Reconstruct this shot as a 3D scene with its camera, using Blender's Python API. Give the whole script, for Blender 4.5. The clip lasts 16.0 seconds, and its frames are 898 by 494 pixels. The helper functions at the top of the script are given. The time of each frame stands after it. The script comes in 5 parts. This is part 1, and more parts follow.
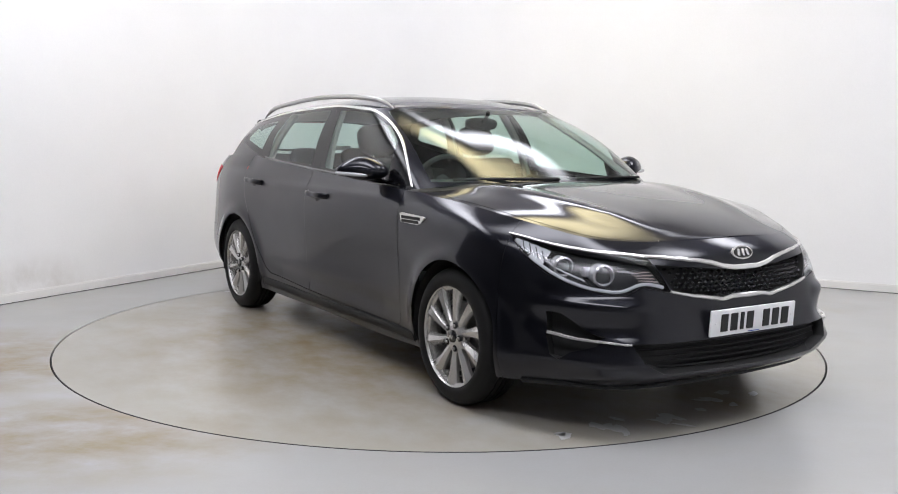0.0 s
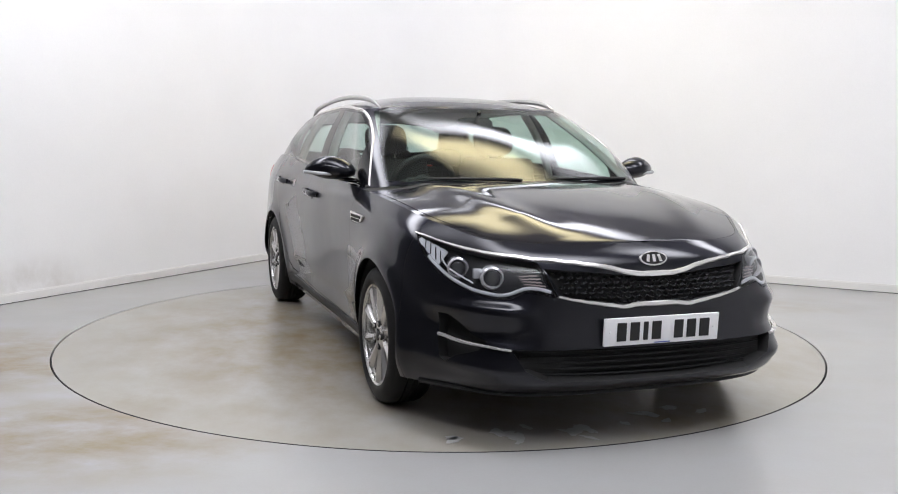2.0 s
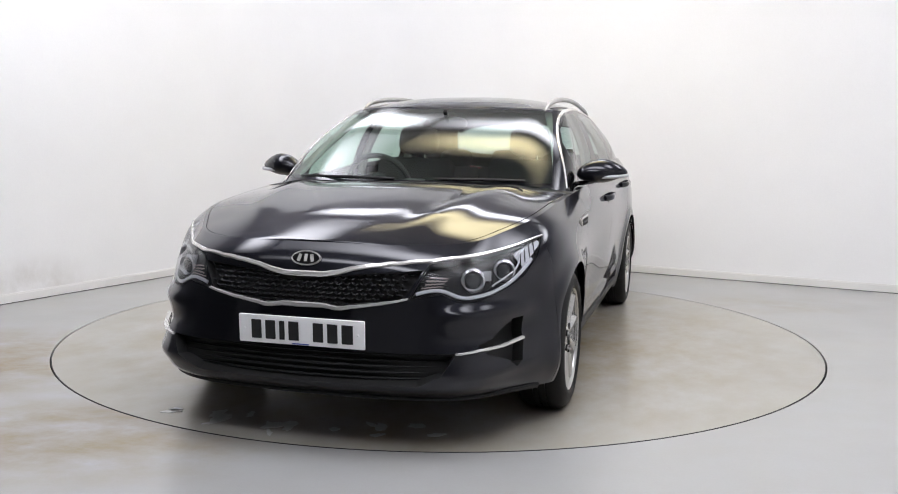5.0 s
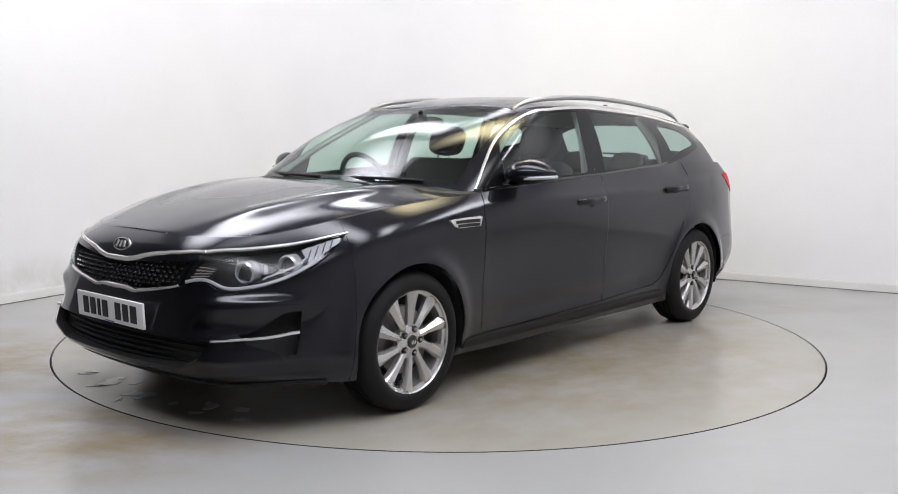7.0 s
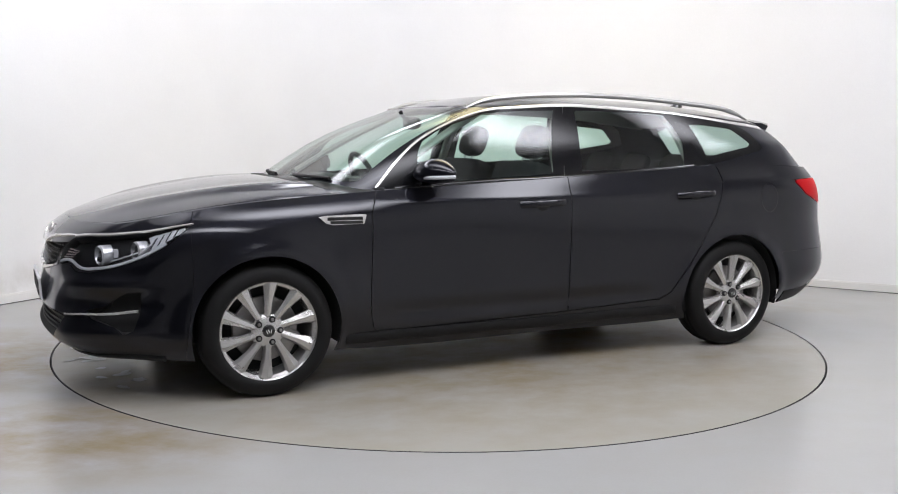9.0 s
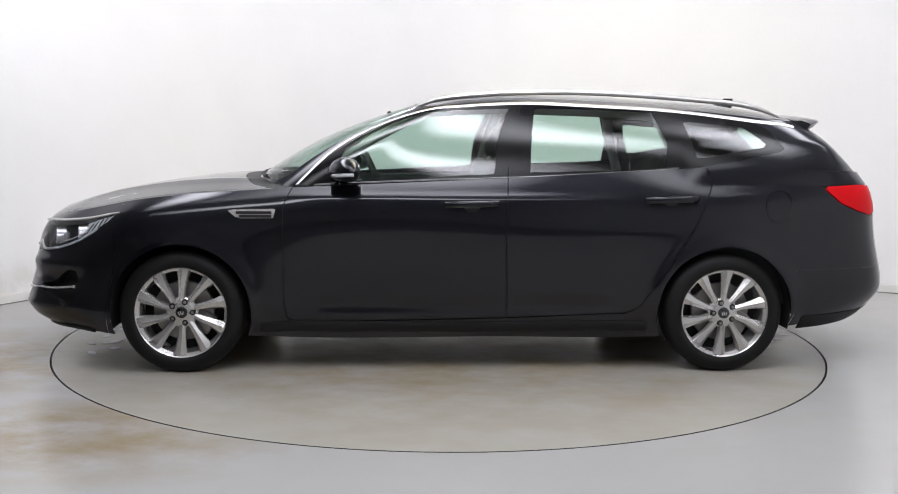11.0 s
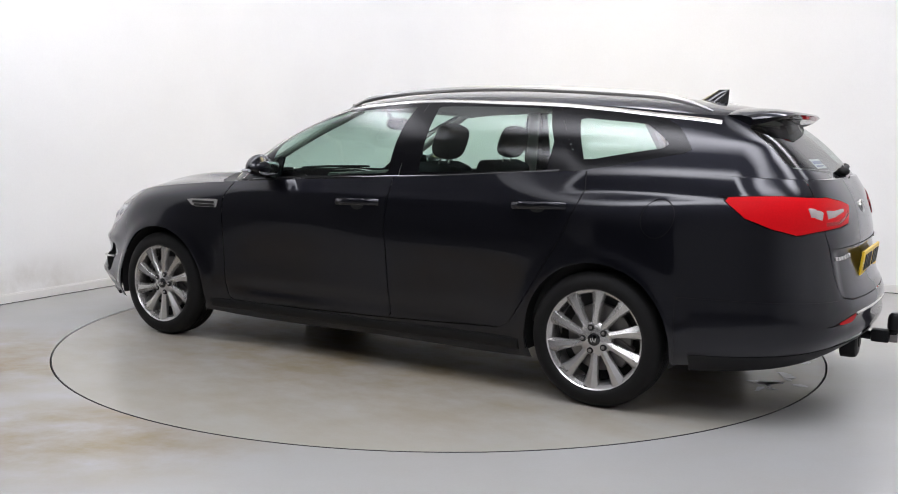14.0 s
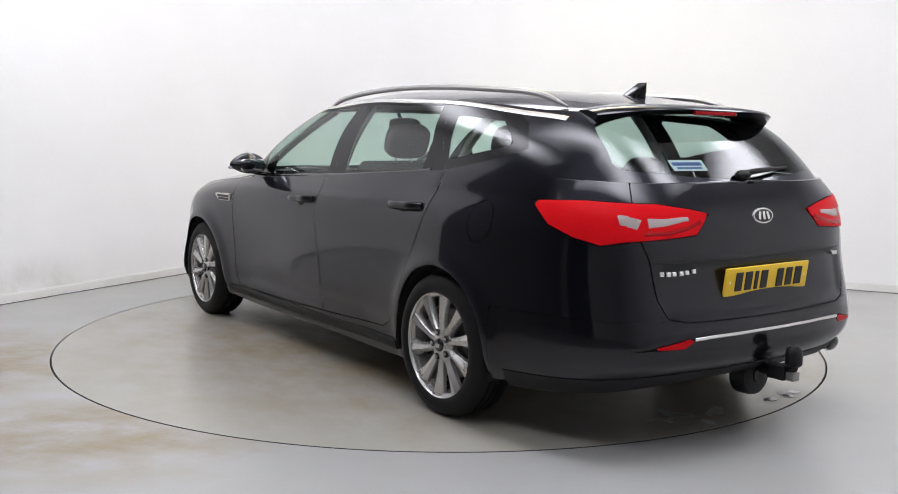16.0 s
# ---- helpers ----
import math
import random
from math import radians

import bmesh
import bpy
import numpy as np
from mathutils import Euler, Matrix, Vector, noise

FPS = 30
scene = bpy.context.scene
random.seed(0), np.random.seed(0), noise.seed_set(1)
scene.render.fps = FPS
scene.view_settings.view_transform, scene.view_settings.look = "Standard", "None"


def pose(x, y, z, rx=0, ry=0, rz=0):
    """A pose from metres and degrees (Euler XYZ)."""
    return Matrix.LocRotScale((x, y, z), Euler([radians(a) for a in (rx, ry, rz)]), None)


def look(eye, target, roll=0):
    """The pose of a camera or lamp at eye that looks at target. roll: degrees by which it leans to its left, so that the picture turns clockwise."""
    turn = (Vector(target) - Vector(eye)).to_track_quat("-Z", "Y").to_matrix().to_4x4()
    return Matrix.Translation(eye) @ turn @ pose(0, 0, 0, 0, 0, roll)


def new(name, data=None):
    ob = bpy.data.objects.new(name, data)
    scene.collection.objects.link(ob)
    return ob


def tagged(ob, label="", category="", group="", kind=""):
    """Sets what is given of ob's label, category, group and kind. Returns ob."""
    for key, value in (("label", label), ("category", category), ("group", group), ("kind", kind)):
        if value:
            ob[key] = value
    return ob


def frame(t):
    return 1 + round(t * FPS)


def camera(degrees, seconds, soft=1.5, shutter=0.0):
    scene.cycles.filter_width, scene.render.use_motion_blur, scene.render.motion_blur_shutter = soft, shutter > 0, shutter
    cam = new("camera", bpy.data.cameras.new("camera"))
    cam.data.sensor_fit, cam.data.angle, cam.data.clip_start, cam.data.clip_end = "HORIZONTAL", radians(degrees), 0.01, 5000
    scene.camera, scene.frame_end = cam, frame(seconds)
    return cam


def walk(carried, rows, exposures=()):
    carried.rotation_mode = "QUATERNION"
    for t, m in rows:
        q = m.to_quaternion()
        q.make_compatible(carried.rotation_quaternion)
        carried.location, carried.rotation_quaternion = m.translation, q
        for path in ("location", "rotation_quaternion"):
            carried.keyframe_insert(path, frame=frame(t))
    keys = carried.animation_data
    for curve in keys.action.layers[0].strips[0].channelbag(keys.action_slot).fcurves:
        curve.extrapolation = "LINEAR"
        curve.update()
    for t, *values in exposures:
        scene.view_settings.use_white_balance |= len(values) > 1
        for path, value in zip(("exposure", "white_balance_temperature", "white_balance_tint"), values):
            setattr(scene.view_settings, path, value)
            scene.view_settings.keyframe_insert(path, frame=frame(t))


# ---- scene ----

# ---- camera: a still one on a tripod ----
cam = camera(51.6, 16.0, soft=1.0)
STAND = look((0, -5.726, 1.210), (0.0480, -0.0653, 0.5432), 0.686)
walk(cam, [(0.0, STAND), (16.0, STAND)], exposures=[(0.0, 0.0), (16.0, 0.0)])

# ---- world and lamps ----
world = bpy.data.worlds.new("world")
scene.world = world
world.use_nodes = True
world.node_tree.nodes["Background"].inputs[0].default_value = (0.02, 0.02, 0.022, 1)
world.node_tree.nodes["Background"].inputs[1].default_value = 0.3
WHITE_LAMP, WARM_LAMP = 10.4, 8.5

# the room: its corner and the directions of its two walls
CORNER = Vector((-1.145, 4.335))
WAY_A = Vector((-0.482, -0.876))       # along one wall, towards the camera
WAY_B = Vector((0.876, -0.482))        # along the other wall
LONG_A, LONG_B, HIGH = 11.9, 9.0, 3.7
RING = 2.247                           # the turntable's radius
ASIDE = 0.111                          # the car's middle, beside the turntable's centre


def room(a, b, z=0.0):
    p = CORNER + WAY_A * a + WAY_B * b
    return Vector((p.x, p.y, z))


# ---- materials ----
def material(name, colour, rough=0.5, metal=0.0, coat=0.0, grain=0.0, scale=60.0, bump=0.0, stain=0.0, stain_scale=2.0, spec=0.5, glow=None, vary=0.0):
    m = bpy.data.materials.new(name)
    m.use_nodes = True
    nt = m.node_tree
    b = nt.nodes["Principled BSDF"]
    b.inputs["Base Color"].default_value = (*colour, 1)
    b.inputs["Roughness"].default_value = rough
    b.inputs["Metallic"].default_value = metal
    b.inputs["Coat Weight"].default_value = coat
    b.inputs["Coat Roughness"].default_value = 0.03
    b.inputs["Specular IOR Level"].default_value = spec
    if glow:
        b.inputs["Emission Color"].default_value = (*glow[:3], 1)
        b.inputs["Emission Strength"].default_value = glow[3]
    if grain or bump or stain or vary:
        tc = nt.nodes.new("ShaderNodeTexCoord")
        n1 = nt.nodes.new("ShaderNodeTexNoise")
        n1.inputs["Scale"].default_value, n1.inputs["Detail"].default_value = scale, 6
        nt.links.new(tc.outputs["Object"], n1.inputs["Vector"])
        n2 = nt.nodes.new("ShaderNodeTexNoise")
        n2.inputs["Scale"].default_value, n2.inputs["Detail"].default_value = stain_scale, 5
        nt.links.new(tc.outputs["Object"], n2.inputs["Vector"])
        shade = nt.nodes.new("ShaderNodeMath")
        shade.operation = "MULTIPLY_ADD"
        nt.links.new(n1.outputs["Fac"], shade.inputs[0])
        shade.inputs[1].default_value, shade.inputs[2].default_value = 2 * grain, 1 - grain
        shade2 = nt.nodes.new("ShaderNodeMath")
        shade2.operation = "MULTIPLY_ADD"
        nt.links.new(n2.outputs["Fac"], shade2.inputs[0])
        shade2.inputs[1].default_value, shade2.inputs[2].default_value = 2 * stain, 1 - stain
        mul = nt.nodes.new("ShaderNodeMath")
        mul.operation = "MULTIPLY"
        nt.links.new(shade.outputs[0], mul.inputs[0])
        nt.links.new(shade2.outputs[0], mul.inputs[1])
        col = nt.nodes.new("ShaderNodeVectorMath")
        col.operation = "SCALE"
        col.inputs[0].default_value = colour
        nt.links.new(mul.outputs[0], col.inputs["Scale"])
        nt.links.new(col.outputs[0], b.inputs["Base Color"])
        rr = nt.nodes.new("ShaderNodeMath")
        rr.operation = "MULTIPLY_ADD"
        nt.links.new(n2.outputs["Fac"], rr.inputs[0])
        rr.inputs[1].default_value, rr.inputs[2].default_value = rough * 0.4, rough * 0.8
        nt.links.new(rr.outputs[0], b.inputs["Roughness"])
        if bump:
            bp = nt.nodes.new("ShaderNodeBump")
            bp.inputs["Strength"].default_value, bp.inputs["Distance"].default_value = bump, 0.002
            nt.links.new(n1.outputs["Fac"], bp.inputs["Height"])
            nt.links.new(bp.outputs[0], b.inputs["Normal"])
    return m


def glass_material(name, tint, gloss=0.06):
    m = bpy.data.materials.new(name)
    m.use_nodes = True
    nt = m.node_tree
    nt.nodes.remove(nt.nodes["Principled BSDF"])
    out = nt.nodes["Material Output"]
    t = nt.nodes.new("ShaderNodeBsdfTransparent")
    t.inputs[0].default_value = (*tint, 1)
    g = nt.nodes.new("ShaderNodeBsdfGlossy")
    g.inputs["Roughness"].default_value = 0.05
    f = nt.nodes.new("ShaderNodeLayerWeight")
    f.inputs["Blend"].default_value = 0.5
    p = nt.nodes.new("ShaderNodeMath")
    p.operation = "POWER"
    p.inputs[1].default_value = 5.0
    nt.links.new(f.outputs["Facing"], p.inputs[0])
    a = nt.nodes.new("ShaderNodeMath")
    a.operation = "MULTIPLY_ADD"
    a.inputs[1].default_value, a.inputs[2].default_value = 1 - gloss, gloss
    nt.links.new(p.outputs[0], a.inputs[0])
    mix = nt.nodes.new("ShaderNodeMixShader")
    nt.links.new(a.outputs[0], mix.inputs[0])
    nt.links.new(t.outputs[0], mix.inputs[1])
    nt.links.new(g.outputs[0], mix.inputs[2])
    nt.links.new(mix.outputs[0], out.inputs[0])
    return m


def lamp_material(name, colour, strength):
    """A lamp face whose glow fades towards its edges, to soften its reflections."""
    m = material(name, (0.8, 0.8, 0.8), 0.6)
    nt = m.node_tree
    b = nt.nodes["Principled BSDF"]
    b.inputs["Emission Color"].default_value = (*colour, 1)
    tc = nt.nodes.new("ShaderNodeTexCoord")
    sep = nt.nodes.new("ShaderNodeSeparateXYZ")
    nt.links.new(tc.outputs["Generated"], sep.inputs[0])
    across = []
    for k in (0, 1):
        tri = nt.nodes.new("ShaderNodeMath")
        tri.operation = "PINGPONG"
        tri.inputs[1].default_value = 0.5
        nt.links.new(sep.outputs[k], tri.inputs[0])
        soft = nt.nodes.new("ShaderNodeMapRange")
        soft.interpolation_type = "SMOOTHSTEP"
        soft.inputs[1].default_value, soft.inputs[2].default_value = 0.0, 0.42
        soft.inputs[3].default_value, soft.inputs[4].default_value = 0.12, 1.0
        nt.links.new(tri.outputs[0], soft.inputs[0])
        across.append(soft.outputs[0])
    mul = nt.nodes.new("ShaderNodeMath")
    mul.operation = "MULTIPLY"
    nt.links.new(across[0], mul.inputs[0])
    nt.links.new(across[1], mul.inputs[1])
    power = nt.nodes.new("ShaderNodeMath")
    power.operation = "MULTIPLY"
    power.inputs[1].default_value = strength
    nt.links.new(mul.outputs[0], power.inputs[0])
    nt.links.new(power.outputs[0], b.inputs["Emission Strength"])
    return m


def floor_material(name, spots, base=(0.345, 0.343, 0.342), rough=0.24):
    """Worn grey floor paint with brown stains round the given places (x, y, rx, ry, strength)."""
    m = material(name, base, rough, grain=0.03, scale=90, stain=0.05, stain_scale=1.3, bump=0.06)
    nt = m.node_tree
    b = nt.nodes["Principled BSDF"]
    src = b.inputs["Base Color"].links[0].from_socket
    tc = next(n for n in nt.nodes if n.type == "TEX_COORD")
    noise_tex = nt.nodes.new("ShaderNodeTexNoise")
    noise_tex.inputs["Scale"].default_value, noise_tex.inputs["Detail"].default_value = 2.6, 7
    noise_tex.inputs["Roughness"].default_value = 0.62
    stretch = nt.nodes.new("ShaderNodeMapping")
    stretch.inputs["Scale"].default_value = (0.9, 1.25, 1)
    stretch.inputs["Rotation"].default_value = (0, 0, 0.5)
    nt.links.new(tc.outputs["Object"], stretch.inputs[0])
    nt.links.new(stretch.outputs[0], noise_tex.inputs["Vector"])
    total = None
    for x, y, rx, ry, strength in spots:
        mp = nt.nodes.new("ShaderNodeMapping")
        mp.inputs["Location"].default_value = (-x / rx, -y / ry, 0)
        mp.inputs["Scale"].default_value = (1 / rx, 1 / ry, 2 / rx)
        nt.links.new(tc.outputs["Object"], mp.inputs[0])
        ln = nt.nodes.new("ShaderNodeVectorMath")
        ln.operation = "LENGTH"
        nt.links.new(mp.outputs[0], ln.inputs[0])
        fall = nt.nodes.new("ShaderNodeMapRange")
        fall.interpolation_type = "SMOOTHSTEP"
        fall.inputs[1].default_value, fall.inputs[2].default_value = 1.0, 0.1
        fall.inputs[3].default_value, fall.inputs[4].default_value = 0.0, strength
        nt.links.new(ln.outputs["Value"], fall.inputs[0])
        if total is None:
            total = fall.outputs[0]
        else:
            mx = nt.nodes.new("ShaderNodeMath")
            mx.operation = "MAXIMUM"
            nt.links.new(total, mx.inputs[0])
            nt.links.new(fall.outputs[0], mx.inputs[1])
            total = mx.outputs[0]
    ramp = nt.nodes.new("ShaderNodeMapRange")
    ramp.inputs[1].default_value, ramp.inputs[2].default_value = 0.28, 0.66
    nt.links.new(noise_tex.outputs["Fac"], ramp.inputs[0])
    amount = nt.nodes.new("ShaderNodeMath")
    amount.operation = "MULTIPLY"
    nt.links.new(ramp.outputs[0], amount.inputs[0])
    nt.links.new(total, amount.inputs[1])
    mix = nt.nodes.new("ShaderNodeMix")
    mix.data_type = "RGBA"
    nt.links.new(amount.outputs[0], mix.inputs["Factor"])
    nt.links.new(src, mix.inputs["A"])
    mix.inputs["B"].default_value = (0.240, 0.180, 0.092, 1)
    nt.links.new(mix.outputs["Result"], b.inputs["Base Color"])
    return m


M_WALL = floor_material("white wall paint", [(-3.05, 0.95, 0.8, 0.8, 0.5), (-2.85, 1.35, 0.45, 0.45, 0.35)], (0.88, 0.88, 0.88), 0.6)
M_FLOOR = floor_material("grey floor paint", [(-2.45, -0.85, 1.5, 1.1, 1.0), (-1.6, -2.1, 1.4, 0.8, 1.0), (2.4, 1.1, 1.2, 0.7, 0.3), (0, 0, 8, 8, 0.10)])
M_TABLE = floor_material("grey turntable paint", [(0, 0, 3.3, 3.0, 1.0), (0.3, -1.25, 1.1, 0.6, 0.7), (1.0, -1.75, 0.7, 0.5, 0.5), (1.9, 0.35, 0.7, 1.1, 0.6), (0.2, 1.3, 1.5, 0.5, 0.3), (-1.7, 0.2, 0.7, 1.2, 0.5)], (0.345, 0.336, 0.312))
M_CEILING = material("white ceiling paint", (0.72, 0.72, 0.72), 0.85, stain=0.05)
M_BACKWALL = material("grey hall paint", (0.13, 0.13, 0.135), 0.7, stain=0.15, grain=0.05)
M_GATEWALL = material("pale grey hall paint", (0.48, 0.48, 0.48), 0.7, stain=0.12, grain=0.05)
M_SIDEWALL = material("white side wall paint", (0.70, 0.70, 0.70), 0.7, stain=0.1, grain=0.04)
M_TRIM = material("white skirting paint", (0.78, 0.77, 0.75), 0.45, stain=0.06, stain_scale=3, grain=0.02)
M_DARK_ROOM = material("dark hall", (0.02, 0.02, 0.02), 0.9, grain=0.2)
M_DARKFLOOR = material("dark reflection floor", (0.09, 0.09, 0.09), 0.6, grain=0.15, stain=0.2)
M_GAP = material("dark joint", (0.006, 0.006, 0.006), 0.8)
M_WHITE_LAMP = lamp_material("white lamp diffuser", (0.935, 0.94, 1.025), WHITE_LAMP)
M_WARM_LAMP = lamp_material("warm lamp diffuser", (1.0, 0.87, 0.52), WARM_LAMP)
M_PAINT = material("black car paint", (0.0100, 0.0104, 0.0142), 0.34, metal=0.7, coat=1.0, grain=0.12, scale=900, spec=0.10)
M_PAINT.node_tree.nodes["Principled BSDF"].inputs["Specular Tint"].default_value = (0.42, 0.42, 0.48, 1)
M_PAINT.node_tree.nodes["Principled BSDF"].inputs["Coat IOR"].default_value = 1.45
M_PAINT.node_tree.nodes["Principled BSDF"].inputs["Coat Roughness"].default_value = 0.045
M_TRIMBLACK = material("gloss black trim", (0.006, 0.006, 0.007), 0.12, coat=0.5, grain=0.05)
M_PILLAR = material("black pillar film", (0.005, 0.005, 0.006), 0.16, grain=0.08, scale=300, spec=0.28)
M_PLASTIC = material("dark plastic", (0.007, 0.007, 0.0075), 0.5, spec=0.25, grain=0.15, scale=400, bump=0.05)
M_RUBBER = material("tyre rubber", (0.0055, 0.0054, 0.0053), 0.62, spec=0.25, grain=0.25, scale=120, bump=0.1, stain=0.2, stain_scale=9)
M_ALLOY = material("silver alloy", (0.54, 0.53, 0.515), 0.27, metal=0.75, grain=0.03, scale=300)
M_CHROME = material("satin chrome", (0.80, 0.785, 0.76), 0.22, metal=0.65, grain=0.02)
M_RAIL = material("satin silver rail", (0.46, 0.455, 0.45), 0.36, metal=0.8, grain=0.03)
M_STEEL = material("brake steel", (0.30, 0.29, 0.28), 0.45, metal=1.0, grain=0.1)
M_GRILLE = material("grille gloss black", (0.035, 0.035, 0.038), 0.22, coat=1.0, grain=0.05)
M_UNDER = material("underbody black", (0.008, 0.008, 0.008), 0.8, grain=0.2)
M_GLASS = glass_material("green tinted glass", (0.70, 0.84, 0.78), 0.085)
M_REARGLASS = glass_material("rear glass", (0.58, 0.68, 0.66))
M_LENS = glass_material("clear lamp cover", (0.95, 0.96, 0.97), 0.03)
M_HOUSING = material("lamp housing", (0.010, 0.010, 0.011), 0.35, spec=0.3, metal=0.0)
M_BULB = material("lamp reflector", (0.85, 0.85, 0.86), 0.08, metal=1.0)
M_DRL = material("white lamp strip", (0.42, 0.43, 0.45), 0.3, coat=0.5, grain=0.08, scale=260)
M_RED = material("red lamp glass", (0.58, 0.006, 0.010), 0.35, spec=0.06, coat=0.0, grain=0.12, scale=140)
M_REDDEEP = material("deep red lamp glass", (0.30, 0.003, 0.006), 0.2, spec=0.2, coat=0.1, grain=0.1)
M_CLEARLAMP = material("clear lamp glass", (0.36, 0.31, 0.30), 0.15, coat=1.0, grain=0.1, scale=200)
M_PLATE_W = material("white plate", (0.88, 0.88, 0.88), 0.35, grain=0.02)
M_PLATE_Y = material("yellow plate", (0.84, 0.56, 0.03), 0.35, grain=0.03)
M_INK = material("black ink", (0.008, 0.008, 0.008), 0.5)
M_BLUEINK = material("blue ink", (0.05, 0.09, 0.35), 0.5)
M_FABRIC = material("charcoal seat cloth", (0.022, 0.022, 0.024), 0.9, grain=0.3, scale=250, bump=0.1)
M_LINER = material("pale headliner cloth", (0.42, 0.41, 0.38), 0.95, grain=0.08, scale=200)
M_DASH = material("soft dash plastic", (0.018, 0.018, 0.019), 0.6, grain=0.2, scale=300, bump=0.05)
M_WATER = material("dried wet patch", (0.46, 0.455, 0.44), 0.22, spec=0.5, grain=0.1)

# ---- body surfaces ----
def spline(t, p, q):
    """Natural cubic spline through p (n, k) at knots t, read at q."""
    t, p, q = np.asarray(t, float), np.asarray(p, float), np.asarray(q, float)
    n, h = len(t), np.diff(t)
    a, rhs = np.eye(n), np.zeros_like(p)
    for i in range(1, n - 1):
        a[i, i - 1:i + 2] = h[i - 1], 2 * (h[i - 1] + h[i]), h[i]
        rhs[i] = 6 * ((p[i + 1] - p[i]) / h[i] - (p[i] - p[i - 1]) / h[i - 1])
    m = np.linalg.solve(a, rhs)
    i = np.clip(np.searchsorted(t, q) - 1, 0, n - 2)
    d, e = (t[i + 1] - q)[:, None], (q - t[i])[:, None]
    hi = h[i][:, None]
    return (m[i] * d ** 3 + m[i + 1] * e ** 3) / (6 * hi) + (p[i] / hi - m[i] * hi / 6) * d + (p[i + 1] / hi - m[i + 1] * hi / 6) * e


class Loft:
    """A surface through lines that run from the car's front centre round its left side to the rear centre."""

    def __init__(self, lines, nu, nv):
        net = np.array(lines, float)                      # lines, stations, xyz
        flip = np.array([1, -1, 1])
        full = np.concatenate([net[:, 3:0:-1] * flip, net, net[:, -2:-5:-1] * flip], 1)
        step = np.linalg.norm(np.diff(full, axis=1), axis=2).mean(0)
        self.tu = np.concatenate([[0], np.cumsum(step)])
        self.tu -= self.tu[3]
        self.us = np.linspace(0, self.tu[-4], nu)
        rows = np.stack([spline(self.tu, line, self.us) for line in full])   # lines, nu, 3
        stepv = np.linalg.norm(np.diff(net, axis=0), axis=2).mean(1)
        self.tv = np.concatenate([[0], np.cumsum(stepv)])
        self.vs = np.linspace(0, self.tv[-1], nv)
        k = rows.shape[0]
        self.P = spline(self.tv, rows.reshape(k, -1), self.vs).reshape(nv, nu, 3)
        self.stations = self.tu[3:-3]

    def uv(self, points):
        """The surface coordinates, in metres, nearest to places near the surface."""
        flat = self.P.reshape(-1, 3)
        out = []
        for p in points:
            i = int(((flat - np.array(p)) ** 2).sum(1).argmin())
            out.append((self.us[i % len(self.us)], self.vs[i // len(self.us)]))
        return np.array(out)


SHELL = Loft([
    [(2.19, 0, .207), (2.17, .36, .207), (2.10, .61, .210), (1.925, .768, .212), (1.71, .872, .20), (1.37, .87, .20), (.85, .838, .175),
     (-.28, .835, .175), (-1.10, .846, .18), (-1.44, .87, .21), (-1.92, .84, .25), (-2.25, .69, .28), (-2.40, .38, .31), (-2.43, 0, .315)],
    [(2.29, 0, .27), (2.268, .37, .27), (2.185, .63, .275), (1.965, .785, .285), (1.71, .905, .29), (1.37, .92, .30), (.85, .872, .29),
     (-.28, .867, .29), (-1.10, .876, .30), (-1.44, .91, .31), (-1.95, .88, .33), (-2.31, .73, .36), (-2.465, .40, .37), (-2.495, 0, .37)],
    [(2.285, 0, .47), (2.262, .36, .47), (2.178, .62, .47), (1.957, .771, .47), (1.68, .893, .48), (1.37, .935, .48), (.85, .886, .48),
     (-.28, .884, .48), (-1.10, .892, .49), (-1.44, .922, .49), (-1.95, .89, .50), (-2.33, .745, .50), (-2.47, .40, .50), (-2.50, 0, .50)],
    [(2.265, 0, .62), (2.242, .35, .62), (2.150, .592, .62), (1.943, .755, .63), (1.67, .882, .66), (1.37, .92, .69), (.85, .90, .70),
     (-.28, .902, .70), (-1.10, .906, .71), (-1.44, .915, .72), (-1.95, .875, .74), (-2.29, .735, .73), (-2.425, .40, .70), (-2.45, 0, .69)],
    [(2.225, 0, .745), (2.195, .35, .74), (2.088, .572, .74), (1.903, .704, .755), (1.67, .835, .80), (1.37, .875, .845), (.85, .884, .87),
     (-.28, .888, .885), (-1.10, .884, .905), (-1.44, .885, .925), (-1.96, .835, .955), (-2.268, .712, .945), (-2.38, .39, .93), (-2.40, 0, .925)],
    [(2.16, 0, .80), (2.12, .35, .795), (1.995, .572, .80), (1.853, .667, .825), (1.65, .76, .868), (1.37, .80, .905), (.85, .83, .945),
     (-.28, .835, 1.005), (-1.10, .825, 1.055), (-1.44, .805, 1.07), (-1.97, .765, 1.06), (-2.222, .655, 1.05), (-2.322, .37, 1.045), (-2.34, 0, 1.04)],
], 321, 49)
